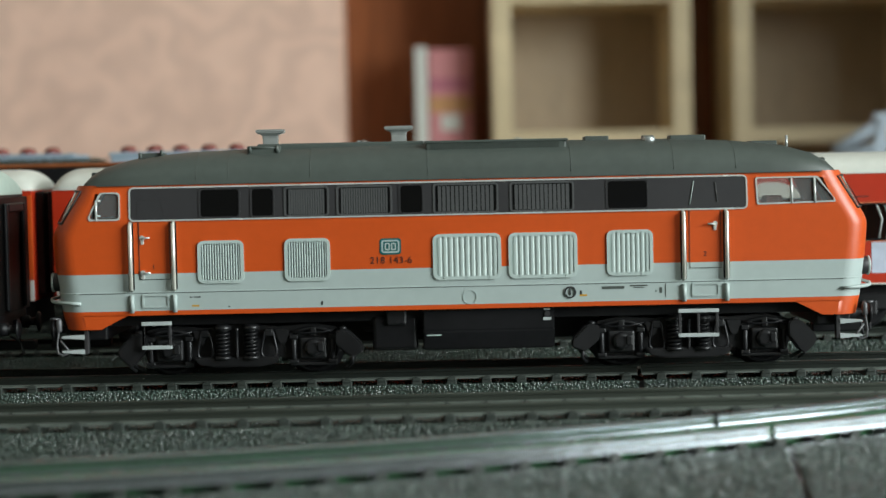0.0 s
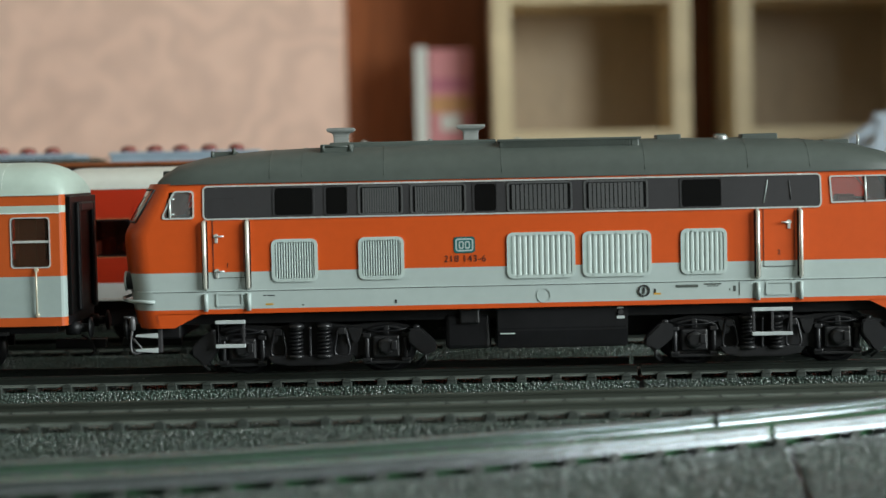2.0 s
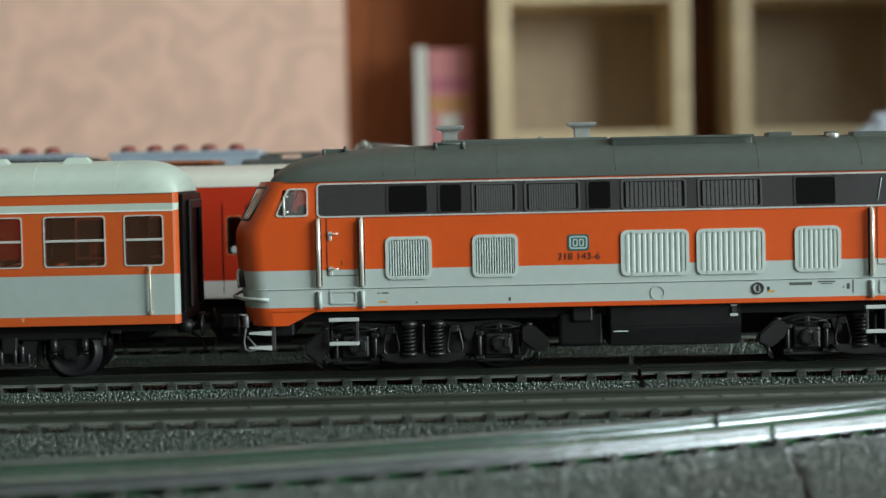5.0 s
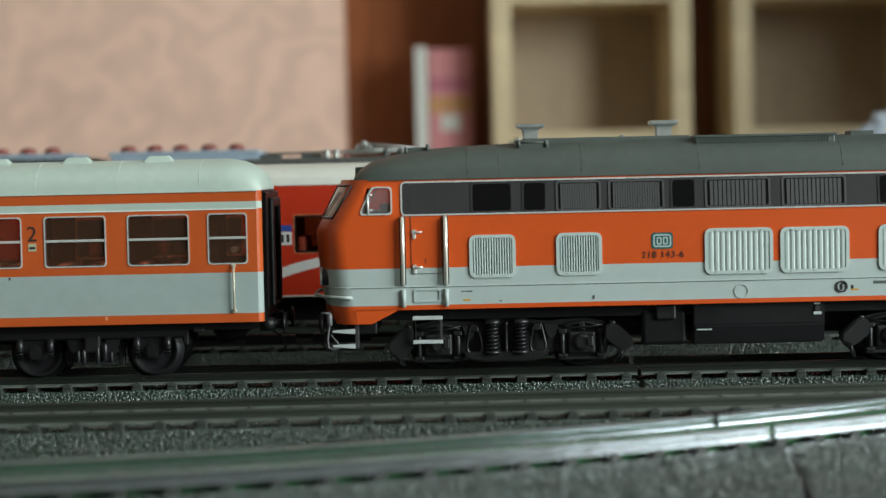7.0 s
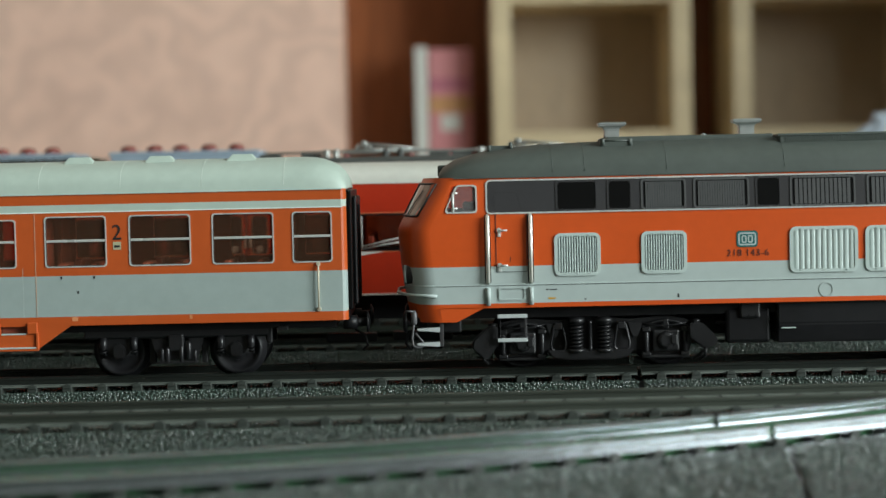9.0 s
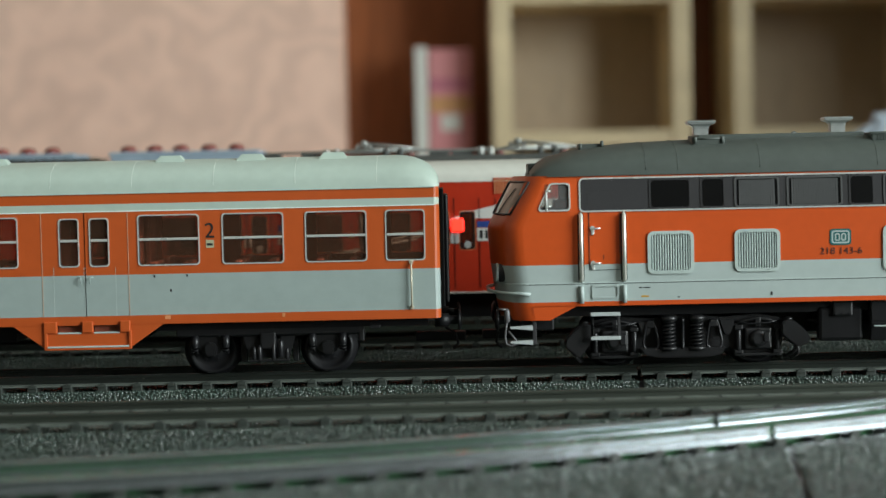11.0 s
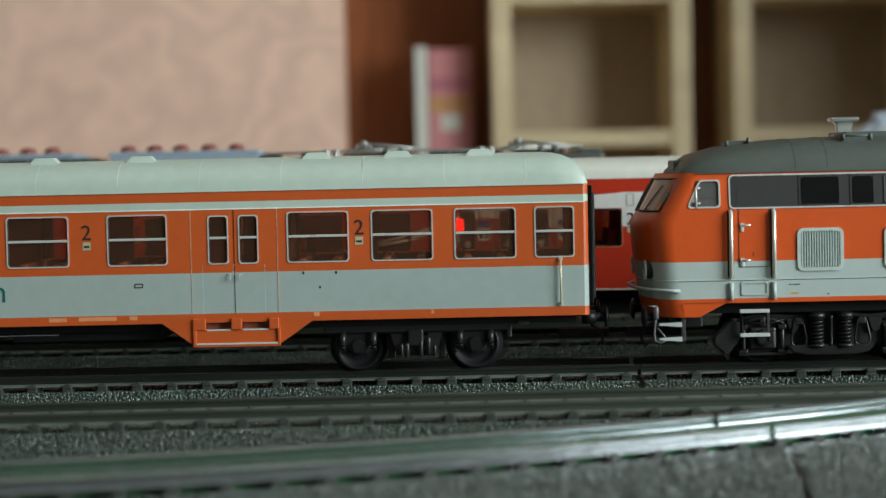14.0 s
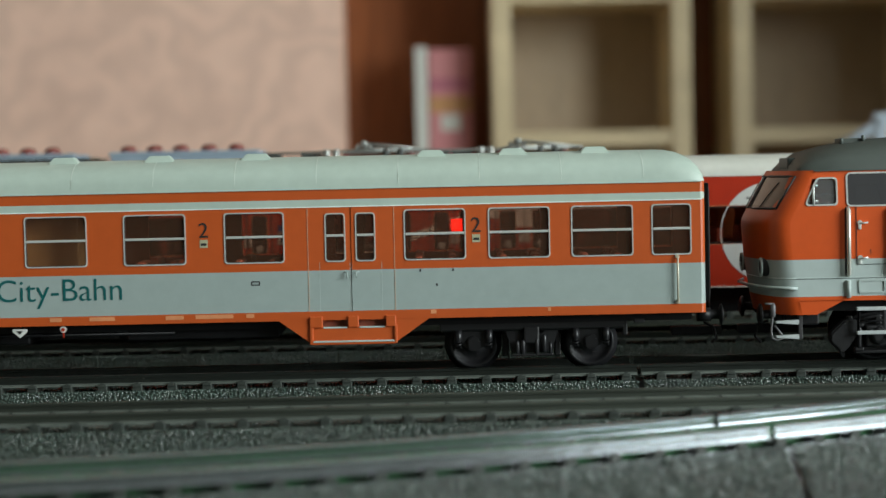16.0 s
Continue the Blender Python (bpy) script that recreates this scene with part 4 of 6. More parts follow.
def loco_bogie(u, spring_u):
    """Cast side frame with axle boxes, arched yokes, sandboxes and the central coil springs."""
    C, S = LX(u), LX(spring_u)
    half = 128.5 / 8.11
    side = [(-22.0, 8.6), (-21.0, 10.2), (-16, 11.2), (-8, 10.6), (0, 11.4), (8, 10.6), (16, 11.2), (21.0, 10.2), (22.0, 8.6), (20.6, 6.6), (20.4, 2.6), (11.6, 2.6), (10.2, 4.0), (-10.2, 4.0), (-11.6, 2.6), (-20.4, 2.6), (-20.6, 6.6)]
    bo = part("bogie", add_prism(bmesh.new(), [(C + a, z) for a, z in side], -12.7, -11.3, 0.25), FRAME, loco, "black cast bogie frame with springs and axle boxes")
    bp = lambda name, bm, label="": part(name, bm, FRAME, bo, label)
    for s in (-1, 1):
        X = C + s * half
        wheelset(X, 5.75, 5.75, loco)
        bp("axle_box", box(X - 3.0, X + 3.0, -14.3, -12.5, 3.4, 8.2, 0.5))
        bp("axle_cover", turned([(1.2, -15.1), (1.9, -14.9), (2.1, -14.2)], 8, "y", (X, 0, 5.9)))
        for k in range(4):
            a = math.pi / 4 + k * math.pi / 2
            bp("bolt", turned([(0.24, -15.3), (0.24, -14.6)], 6, "y", (X + 1.2 * math.cos(a), 0, 5.9 + 1.2 * math.sin(a))))
        bp("cover_boss", box(X + 1.0, X + 2.4, -15.4, -14.2, 5.0, 7.2, 0.25))
        for d in (-1, 1):
            part("guide_post", turned([(0.55, 3.2), (0.6, 3.6), (0.6, 7.4), (0.35, 8.0)], 10, "z", (X + d * 4.3, -13.7, 0)), WHEEL, bo)
            bp("guide_lug", box(X + d * 4.3 - 0.9, X + d * 4.3 + 0.9, -14.3, -12.5, 7.8, 8.8, 0.2))
            bp("guide_foot", box(X + d * 4.3 - 1.0, X + d * 4.3 + 1.0, -14.2, -12.5, 2.5, 3.3, 0.2))
        arch = [(X - 6.4 + 12.8 * k / 10, -13.1 - 0.4 * math.sin(math.pi * k / 10), 8.2 + 2.0 * math.sin(math.pi * k / 10)) for k in range(11)]
        bp("yoke_arch", tube(arch, 0.5, 6))
        bp("yoke_rib", box(X - 0.7, X + 0.7, -14.0, -12.5, 8.4, 10.6, 0.3))
        bp("lower_tie", box(X - 5.2, X + 5.2, -13.6, -12.5, 1.9, 2.6, 0.2))
        # funnel-shaped bracket between axle and springs
        q = X - s * 6.8
        bp("bracket", add_prism(bmesh.new(), [(q - 1.7, 10.0), (q + 1.7, 10.0), (q + 1.0, 7.6), (q + 0.5, 6.8), (q - 0.5, 6.8), (q - 1.0, 7.6)], -14.2, -12.5, 0.2))
        # slanting sandbox at each end
        low = 3.8 if (s > 0) == (u < 800) else 2.4
        pr = ((4.8, 9.2), (5.8, 10.0), (7.8, 9.8), (11.0, 6.7), (11.2, 4.9), (8.6, low), (7.4, low + 0.6), (4.8, 6.6))
        bp("sandbox", add_prism(bmesh.new(), [(X + s * a, z) for a, z in pr], -16.0, -12.8, 0.4), "black slanting sandbox")
        bp("sand_lid", turned([(0.9, -0.2), (0.9, 0.3), (0.5, 0.5)], 10, "z", (X + s * 6.6, -14.6, 10.0)))
        bp("sand_pipe", tube([(X + s * 9.4, -13.5, 4.4), (X + s * 7.8, -12.5, 2.4), (X + s * 6.8, -9.0, 1.2)], 0.45, 6))
        part("sand_hose", tube([(X + s * 8.6, -14.6, 4.2), (X + s * 8.7, -14.4, 2.4), (X + s * 7.6, -13.0, 1.3)], 0.32, 6), WHEEL, bo)
        bp("brake_shoe", box(X - 0.8 - s * 6.6, X + 0.8 - s * 6.6, -10.2, -7.4, 2.6, 8.4, 0.3))
        part("brake_pipe", tube([(X - 6.0, -13.4, 9.7), (X - 2.0, -14.3, 9.1), (X + 2.2, -14.3, 9.3), (X + 6.0, -13.4, 10.0)], 0.22, 6), WHEEL, bo)
    for d in (-1, 1):
        sx = S + d * 3.1
        spring(sx, -14.6, 4.4, 10.2, 1.25, 0.38, 7, bo)
        bp("spring_core", turned([(0.8, 4.2), (0.8, 10.4)], 10, "z", (sx, -14.6, 0)))
        bp("spring_seat", turned([(1.9, 3.7), (1.9, 4.4)], 14, "z", (sx, -14.6, 0)))
        bp("spring_cap", turned([(1.9, 10.2), (1.9, 10.9), (1.3, 11.4)], 14, "z", (sx, -14.6, 0)))
        h = S + d * 7.0
        loop = [(h, -14.0, 10.2), (h - 0.9, -14.2, 9.6), (h - 1.7, -14.5, 5.6), (h - 1.6, -14.5, 4.5), (h - 0.7, -14.5, 3.8), (h + 0.7, -14.5, 3.8), (h + 1.6, -14.5, 4.5), (h + 1.7, -14.5, 5.6), (h + 0.9, -14.2, 9.6), (h, -14.0, 10.2)]
        part("hanger", tube(loop, 0.3, 6), WHEEL, bo, "dark wire hanger loop")
        bp("hanger_head", box(h - 0.9, h + 0.9, -14.5, -12.5, 8.6, 10.2, 0.25))
    part("vertical_link", turned([(0.5, 3.8), (0.38, 4.4), (0.38, 10.0), (0.55, 10.6)], 10, "z", (S, -14.9, 0)), WHEEL, bo)
    bp("spring_beam", add_prism(bmesh.new(), [(S - 9.6, 4.2), (S + 9.6, 4.2), (S + 8.4, 2.6), (S + 5, 2.0), (S - 5, 2.0), (S - 8.4, 2.6)], -15.4, -12.8, 0.3))
    bp("cross_member", box(C - 5, C + 5, -11, 11, 5, 10, 0.5))
    bp("far_frame", box(C - 20.5, C + 20.5, 11.2, 12.6, 4.0, 9.4, 0.4))
    return bo


loco_bogie(419.5, 412)
loco_bogie(1228.5, 1220)
# roof fittings
def stack(x, y):
    zb = roof_z(x, y) - 0.4
    bm = bmesh.new()
    prof = ((1.7, zb), (1.7, 52.7), (1.95, 53.3), (3.0, 53.6), (3.25, 53.85), (3.25, 54.4), (2.95, 54.5))
    rows = []
    for w, z in prof:
        rows.append([bm.verts.new((x + w * c, y + w * 0.72 * s, z)) for c, s in ((-1, -1), (1, -1), (1, 1), (-1, 1))])
    for r0, r1 in zip(rows, rows[1:]):
        for k in range(4):
            bm.faces.new((r0[k], r0[(k + 1) % 4], r1[(k + 1) % 4], r1[k]))
    bm.faces.new(rows[0][::-1])
    bm.faces.new(rows[-1])
    bmesh.ops.bevel(bm, geom=list(bm.edges), offset=0.18, segments=2, affect="EDGES")
    st = part("exhaust_funnel", bm, STACK, loco, "bright grey flared exhaust funnel")
    part("collar", box(x - 2.6, x + 2.6, y - 2.0, y + 2.0, zb - 0.2, zb + 0.9, 0.25), STACK, st)


STACK = material("bare_grey_metal_stack", (0.50, 0.53, 0.52), 0.25, metal=0.55, vary=0.12, scale=500)
stack(-42.7, 2.0)
stack(-13.2, -5.6)


def roof_box(x, y, sx, sy, h, bevel=0.25, mat=None, name="roof_hatch", sink=0.6):
    z = roof_z(x, abs(y) + sy / 2)
    return part(name, box(x - sx / 2, x + sx / 2, y - sy / 2, y + sy / 2, z - sink, roof_z(x, max(0, abs(y) - sy / 2)) + h, bevel), mat or ROOF_GREY, roof)


part("roof_platform", box(LX(452), LX(753), -8.5, 8.5, 48.6, 51.05, 0.3), ROOF_GREY, roof, "long raised grey roof plate")
roof_box(-43.0, -9.5, 7.2, 6.0, 0.5)
for dx in (-3.0, 3.0):
    bm = turned([(0.45, 0), (0.45, 1.3), (0.2, 1.5)], 8, "z", (-43.0 + dx, -12.4, roof_z(0, 12.4) - 0.2))
    part("lifting_lug", bm, ROOF_GREY, roof)
part("lifting_bar", tube([(-46.4, -12.4, roof_z(0, 12.4) + 0.8), (-39.6, -12.4, roof_z(0, 12.4) + 0.8)], 0.25, 6), ROOF_GREY, roof)
# cooling louvre block on the roof shoulder
x0, x1 = LX(757), LX(1008)
rad = part("radiator_louvre", box(x0, x1, -13.0, 13.0, 46.6, 50.85, 0.35), ROOF_GREY, roof, "raised grey radiator louvre block")
n = 44
for k in range(n):
    x = x0 + 1.2 + (x1 - x0 - 2.4) * (k + 0.5) / n
    part("slat", box(x - 0.15, x + 0.15, -13.14, -12.9, 48.0, 50.3), ROOF_GREY, rad)
part("frame", box(x0 - 0.4, x1 + 0.4, -13.3, -12.8, 50.35, 50.9, 0.12), ROOF_GREY, rad)
part("frame", box(x0 - 0.4, x1 + 0.4, -13.4, -12.8, 47.5, 47.95, 0.12), ROOF_GREY, rad)
for x, y, sx, sy, h in ((31.0, -5, 5.5, 5, 0.7), (42.5, -6.5, 2.6, 2.6, 0.8), (51.5, -4, 8.0, 5, 0.9), (68.5, -4, 6.0, 5, 0.5), (-68.6, -5, 5.6, 5, 0.7), (-31, -3, 14, 8, 0.35)):
    roof_box(x, y, sx, sy, h)
for x in (-71.0, -66.2):
    part("lifting_lug", turned([(0.4, 0), (0.4, 1.3), (0.2, 1.5)], 8, "z", (x, -7.8, roof_z(x, 7.8) - 0.2)), ROOF_GREY, roof)
part("roof_vent", turned([(1.5, 50.0), (1.5, 51.2), (1.2, 51.5)], 16, "z", (42.5, -8.5, -0.6)), STACK, roof)
part("aerial", tube([(74.3, -3, 47.5), (74.3, -3, 50.6)], 0.3, 6), STACK, roof)
part("roof_whistle", turned([(0.7, 50.2), (0.7, 51.2), (0.3, 51.5)], 10, "z", (-22.3, -3, 0)), STACK, roof)
for x in (-57.5, -50.5, -32.5, -6.8, 24.5, 47.0, 60.5):
    pts = [(x, -y, roof_z(x, y) + 0.02) for y in (17.0, 16.5, 15.5, 13.5, 11, 8, 4, 0, -4)]
    part("roof_seam", tube(pts, 0.09, 5), ROOF_GREY, roof)
part("gutter", box(-79.2, 79.2, -17.25, -16.9, 42.4, 42.62), ROOF_GREY, roof)
for e in (-1, 1):
    part("end_hatch", box(min(e * 77, e * 82.6), max(e * 77, e * 82.6), -5, 5, 43.0, 45.5, 0.3), ROOF_GREY, roof)

# upper outline of the cab door, cut into the window band
plate("door_seam", 245, 282, 343.0, 344.2, 0.03, DARK_INK, band, 0.13, 0.1)
for pts in (((243.2, 346), (244.2, 346), (244.2, 379), (243.2, 379)), ((283, 345), (284, 345), (294, 379), (293, 379))):
    part("door_seam", add_plate(bmesh.new(), [(LX(u), LZ(v)) for u, v in pts][::-1], proud(0.13), 0.1), DARK_INK, band)


# ---- the coach behind it, drawn from its leading end ----
DOORLINE = material("pale_orange_seam", (0.55, 0.36, 0.25), 0.5)
DOORLINE2 = material("soft_grey_seam", (0.50, 0.57, 0.55), 0.5)
YELLOWISH = material("small_cream_sign", (0.42, 0.42, 0.28), 0.5)
PEACHY = material("faint_peach_marks", (0.66, 0.27, 0.12), 0.5)
BRASSY = material("pale_brass_wire", (0.60, 0.55, 0.42), 0.35, metal=0.4)
coach = thing("passenger_coach", COACH_START, 0, RAIL_TOP, "orange and light grey model commuter coach with pale roof", "coach")
COACH_LEN = 303.0


def CX(u):
    return (u - 1250) / 8.07


def CZ(v):
    return 44.6 - (v - 300) / 8.07


CW = 16.2
coach_y = lambda z: -CW
C_WIN = [(CX(a), CX(b), CZ(457), CZ(372)) for a, b in ((47, 152), (222, 327), (400, 501), (718, 822), (867, 971), (1014, 1118), (1156, 1221))]
C_DOORWIN = [(CX(a), CX(b), CZ(457), CZ(376)) for a, b in ((578, 609), (632, 662))]
mirror = [(-COACH_LEN - b, -COACH_LEN - a, c, d) for a, b, c, d in C_WIN[3:] + C_DOORWIN]
middle = [(a - d, b - d, c, e) for d in (21.7, 43.4, 65.1) for a, b, c, e in C_WIN[:1]]
C_HOLES = C_WIN + C_DOORWIN + mirror + middle


def coach_body():
    bm = bmesh.new()
    xs = [-COACH_LEN, -1.2] + [x for h in C_HOLES for x in h[:2]]
    zs = [CZ(563), CZ(547), CZ(474.5), CZ(361.5), CZ(349), CZ(330)] + [z for h in C_HOLES for z in h[2:]]
    paint = lambda z: 1 if CZ(547) < z < CZ(474.5) else 3 if CZ(361.5) < z < CZ(349) else 0
    for s in (1, -1):
        side_wall(bm, xs, zs, C_HOLES, lambda z: -CW * s, paint, 0.7)
    for x, e in ((-1.2, 1), (-COACH_LEN, -1)):
        plan = ((0, 1.0), (0.5, 0.985), (0.9, 0.95), (1.1, 0.9), (1.2, 0.6), (1.2, -0.6), (1.1, -0.9), (0.9, -0.95), (0.5, -0.985), (0, -1.0))
        zz = sorted(set(zs))
        rows = [[bm.verts.new((x + e * d, -CW * w, z)) for d, w in plan] for z in zz]
        for z0, z1, r0, r1 in zip(zz, zz[1:], rows, rows[1:]):
            for k in range(len(plan) - 1):
                f = bm.faces.new((r0[k], r0[k + 1], r1[k + 1], r1[k]))
                f.material_index = paint((z0 + z1) / 2) if abs(plan[k][1] + plan[k + 1][1]) > 1.84 else 2
    return clean(bm)


part("body", coach_body(), [COACH_ORANGE, COACH_GREY, BLACK, CREAM_ROOF], coach, "orange sides with a light grey lower band")


def rounded_roof(x0, x1, w, z0, z1, mat, parent, curve=9.0, label=""):
    bm = bmesh.new()
    st = [(x1 - curve * (1 - math.sin(math.pi / 2 * k / 7)), math.cos(math.pi / 2 * k / 7) ** 0.8) for k in range(8)]
    st = [(x0 + x1 - x, h) for x, h in reversed(st)] + st
    rings = []
    for x, h in st:
        ring = []
        for k in range(17):
            a = math.pi * k / 16
            c, s = math.cos(a), math.sin(a)
            ring.append(bm.verts.new((x, -w * (0.88 + 0.12 * h) * math.copysign(abs(c) ** 0.7, c), z0 + (z1 - z0) * max(h, 0.03) * s ** 0.8)))
        rings.append(ring)
    for r0, r1 in zip(rings, rings[1:]):
        for k in range(16):
            bm.faces.new((r0[k], r1[k], r1[k + 1], r0[k + 1])).smooth = True
    bm.faces.new(rings[0])
    bm.faces.new(rings[-1][::-1])
    bmesh.ops.recalc_face_normals(bm, faces=bm.faces)
    return part("roof", bm, mat, parent, label)


coach_roof = rounded_roof(-COACH_LEN, 0, CW + 0.05, CZ(330), 48.1, CREAM_ROOF, coach, 9.5, "smooth pale grey-green roof")
part("underframe", box(-COACH_LEN + 4, -3, -13, 13, 10.2, 12.1), BLACK, coach)
cout = lambda d: (lambda z: -CW - d)


def inset(outline, m):
    cx = (min(p[0] for p in outline) + max(p[0] for p in outline)) / 2
    cz = (min(p[1] for p in outline) + max(p[1] for p in outline)) / 2
    hx, hz = (max(p[0] for p in outline) - cx), (max(p[1] for p in outline) - cz)
    return [(cx + (x - cx) * (hx - m) / hx, cz + (z - cz) * (hz - m) / hz) for x, z in outline]


def coach_window(h, bar=True):
    a, b, c, d = h
    out = rounded_outline(a - 0.35, b + 0.35, c - 0.35, d + 0.35, 0.75)
    bm = add_ring(bmesh.new(), out, inset(out, 0.28), cout(0.16), 0.5)
    w = part("window", bm, SILVER, coach, "window in a thin silver frame")
    out2 = inset(out, 0.28)
    part("gasket", add_ring(bmesh.new(), out2, inset(out2, 0.1), cout(0.06), 0.6), BAND_GREY, w)
    part("pane", add_plate(bmesh.new(), rounded_outline(a, b, c, d, 0.3), cout(-0.25), 0.15), COACH_PANE, w).visible_shadow = False
    if bar:
        z = CZ(413)
        part("glazing_bar", box(a, b, -CW - 0.1, -CW + 0.3, z - 0.28, z + 0.28, 0.08), SILVER, w)
    return w


for h in C_HOLES:
    coach_window(h)
    a, b, c, d = h
    part("far_pane", add_plate(bmesh.new(), rounded_outline(a, b, c, d, 0.3), lambda z: CW - 0.3, 0.1), COACH_PANE, coach).visible_shadow = False
# lining, floor, partitions and seats inside
lin = bmesh.new()
lx = [-COACH_LEN + 2, -3] + [x for h in C_HOLES for x in h[:2]]
lz = [CZ(560), CZ(345)] + [z for h in C_HOLES for z in h[2:]]
for s in (1, -1):
    side_wall(lin, lx, lz, C_HOLES, lambda z: -(CW - 0.85) * s, lambda z: 0, 0.05)
part("lining", clean(lin), SEAT, coach, "dark red-brown interior lining")
part("interior_floor", box(-COACH_LEN + 2, -3, -CW + 1, CW - 1, 13.0, 14.0), SEAT, coach)
part("interior_ceiling", box(-COACH_LEN + 2, -3, -CW + 1, CW - 1, 39.6, 40.4), TAN, coach)
for u, m, y0, y1 in ((1138, TAN, -2, 15), (1132, SEAT, -15, -9), (706, SEAT, -15, -4), (706, SEAT, 4, 15), (540, SEAT, -15, -4), (540, SEAT, 4, 15), (24, TAN, -15, 15), (1228, SEAT, -15, 15)):
    part("partition", box(CX(u) - 0.5, CX(u) + 0.5, y0, y1, 14, 39.6, 0.1), m, coach, "interior partition")
part("toilet_cabin", box(CX(20), CX(128), -9, 15, 14, 39, 0.4), TAN, coach, "tan interior cabin")
seat_x = [CX(u) for u in (245, 305, 420, 480, 740, 800, 890, 950, 1035, 1095)] + [CX(-60 - 75 * k) for k in range(14)]
for x in seat_x:
    for y0, y1 in ((-14.8, -4.2), (4.2, 14.8)):
        bm = box(x - 0.9, x + 0.9, y0, y1, 14, 25.6, 0.5)
        add_box(bm, x - 3.2, x + 3.2, y0, y1, 17.2, 18.8, 0.4)
        part("seat", bm, SEAT, coach, "dark red moulded seat pair")
# doors
for x0u, x1u, mid in ((545, 698, 621.5),):
    leafs = ((x0u, mid), (mid, x1u))
    for k, (a, b) in enumerate(leafs):
        out = rounded_outline(CX(a) + 0.1, CX(b) - 0.1, CZ(547), CZ(366), 0.3)
        wx = C_DOORWIN[k]
        for e in (CX(a), CX(b)):
            dd = part("door_seam", box(e - 0.06, e + 0.06, -CW - 0.07, -CW + 0.1, CZ(548), CZ(364)), DOORLINE if abs(e - CX(mid)) > 0.1 else BAND_GREY, coach)
        for ee in (wx[0] - 1.6, wx[1] + 1.6):
            part("door_rib", box(ee - 0.035, ee + 0.035, -CW - 0.03, -CW + 0.1, CZ(548), CZ(460)), DOORLINE2, coach)
        s = -1 if k == 0 else 1
        hx = CX(mid) + s * 1.0
        part("door_handle", tube([(hx + s * 0.6, -CW, CZ(478)), (hx, -CW - 0.7, CZ(479)), (hx, -CW - 0.7, CZ(489))], 0.15, 6), COACH_GREY, coach, "short metal door handle")
    # step apron below the doors
    bm = bmesh.new()
    sx = lambda u: CX(u)
    def quad(a, b, c, d, y=-CW):
        f = [bm.verts.new((x, y, z)) for x, z in (a, b, c, d)]
        g = [bm.verts.new((x, y + 0.8, z)) for x, z in (a, b, c, d)]
        bm.faces.new(f)
        bm.faces.new(g[::-1])
        for q in range(4):
            bm.faces.new((f[(q + 1) % 4], f[q], g[q], g[(q + 1) % 4]))
    T, B, W0, W1 = CZ(562.5), CZ(605), CZ(556 + 4), CZ(575)
    quad((sx(490), T), (sx(549), B), (sx(549), T), (sx(520), T))
    quad((sx(549), B), (sx(696), B), (sx(696), W1), (sx(549), W1))
    for a, b in ((549, 568), (613, 632), (680, 696)):
        quad((sx(a), W1), (sx(b), W1), (sx(b), T), (sx(a), T))
    quad((sx(696), B), (sx(758), T), (sx(730), T), (sx(696), T))
    bmesh.ops.recalc_face_normals(bm, faces=bm.faces)
    ap = part("step_apron", bm, COACH_ORANGE, coach, "orange step apron with two footholds")
    part("step_lip", box(sx(551), sx(695), -CW - 0.55, -CW + 0.2, CZ(602.5), CZ(599.5), 0.1), GRILLE, ap, "pale worn step edge")
    part("step_sill", box(sx(549), sx(697), -CW - 0.45, -CW + 0.2, CZ(606.5), CZ(602.8), 0.12), COACH_ORANGE, ap)
    for a, b in ((545, 551), (695, 700)):
        part("step_cheek", box(sx(a), sx(b), -CW - 0.45, -CW + 0.2, CZ(606), CZ(573), 0.15), COACH_ORANGE, ap)
    for a, b in ((545, 568), (613, 632), (680, 698)):
        part("foothold_post", box(sx(a), sx(b), -CW - 0.5, -CW + 0.2, CZ(576), CZ(556), 0.18), COACH_ORANGE, ap)
    for a, b in ((569, 612), (633, 679)):
        part("foothold_lip", box(sx(a), sx(b), -CW - 0.1, -CW + 0.9, CZ(578), CZ(575), 0.1), GRILLE, ap)
    for a, b in ((568, 613), (632, 680)):
        part("foothold", box(sx(a), sx(b), -CW + 1.6, -CW + 2.0, CZ(577), CZ(556)), SEAT, ap)
# numerals, lettering and small marks
for u in (361, 843, -121):
    lettering("2", 4.7, CX(u), -CW - 0.08, CZ(412), DARK_INK, coach, "class_numeral", bold=0.0)
    sg = part("small_sign", box(CX(u - 7), CX(u + 7), -CW - 0.08, -CW + 0.1, CZ(430), CZ(416)), YELLOWISH, coach)
    part("sign_mark", box(CX(u - 5), CX(u + 5), -CW - 0.12, -CW, CZ(426), CZ(422)), DARK_INK, coach)
lettering("City-Bahn", 7.05, CX(104), -CW - 0.08, CZ(519), TEAL, coach, "lettering", "dark teal lettering", bold=-0.045)
for u, v in ((743, 478), (801, 478), (772, 504)):
    part("drilled_hole", box(CX(u) - 0.18, CX(u) + 0.18, -CW - 0.06, -CW + 0.1, CZ(v) - 0.3, CZ(v) + 0.3), DARK_INK, coach)
part("painted_mark", add_ring(bmesh.new(), rounded_outline(CX(443), CX(459), CZ(499), CZ(491), 0.2), rounded_outline(CX(445), CX(457), CZ(497), CZ(493), 0.15), cout(0.05), 0.1), BAND_GREY, coach)
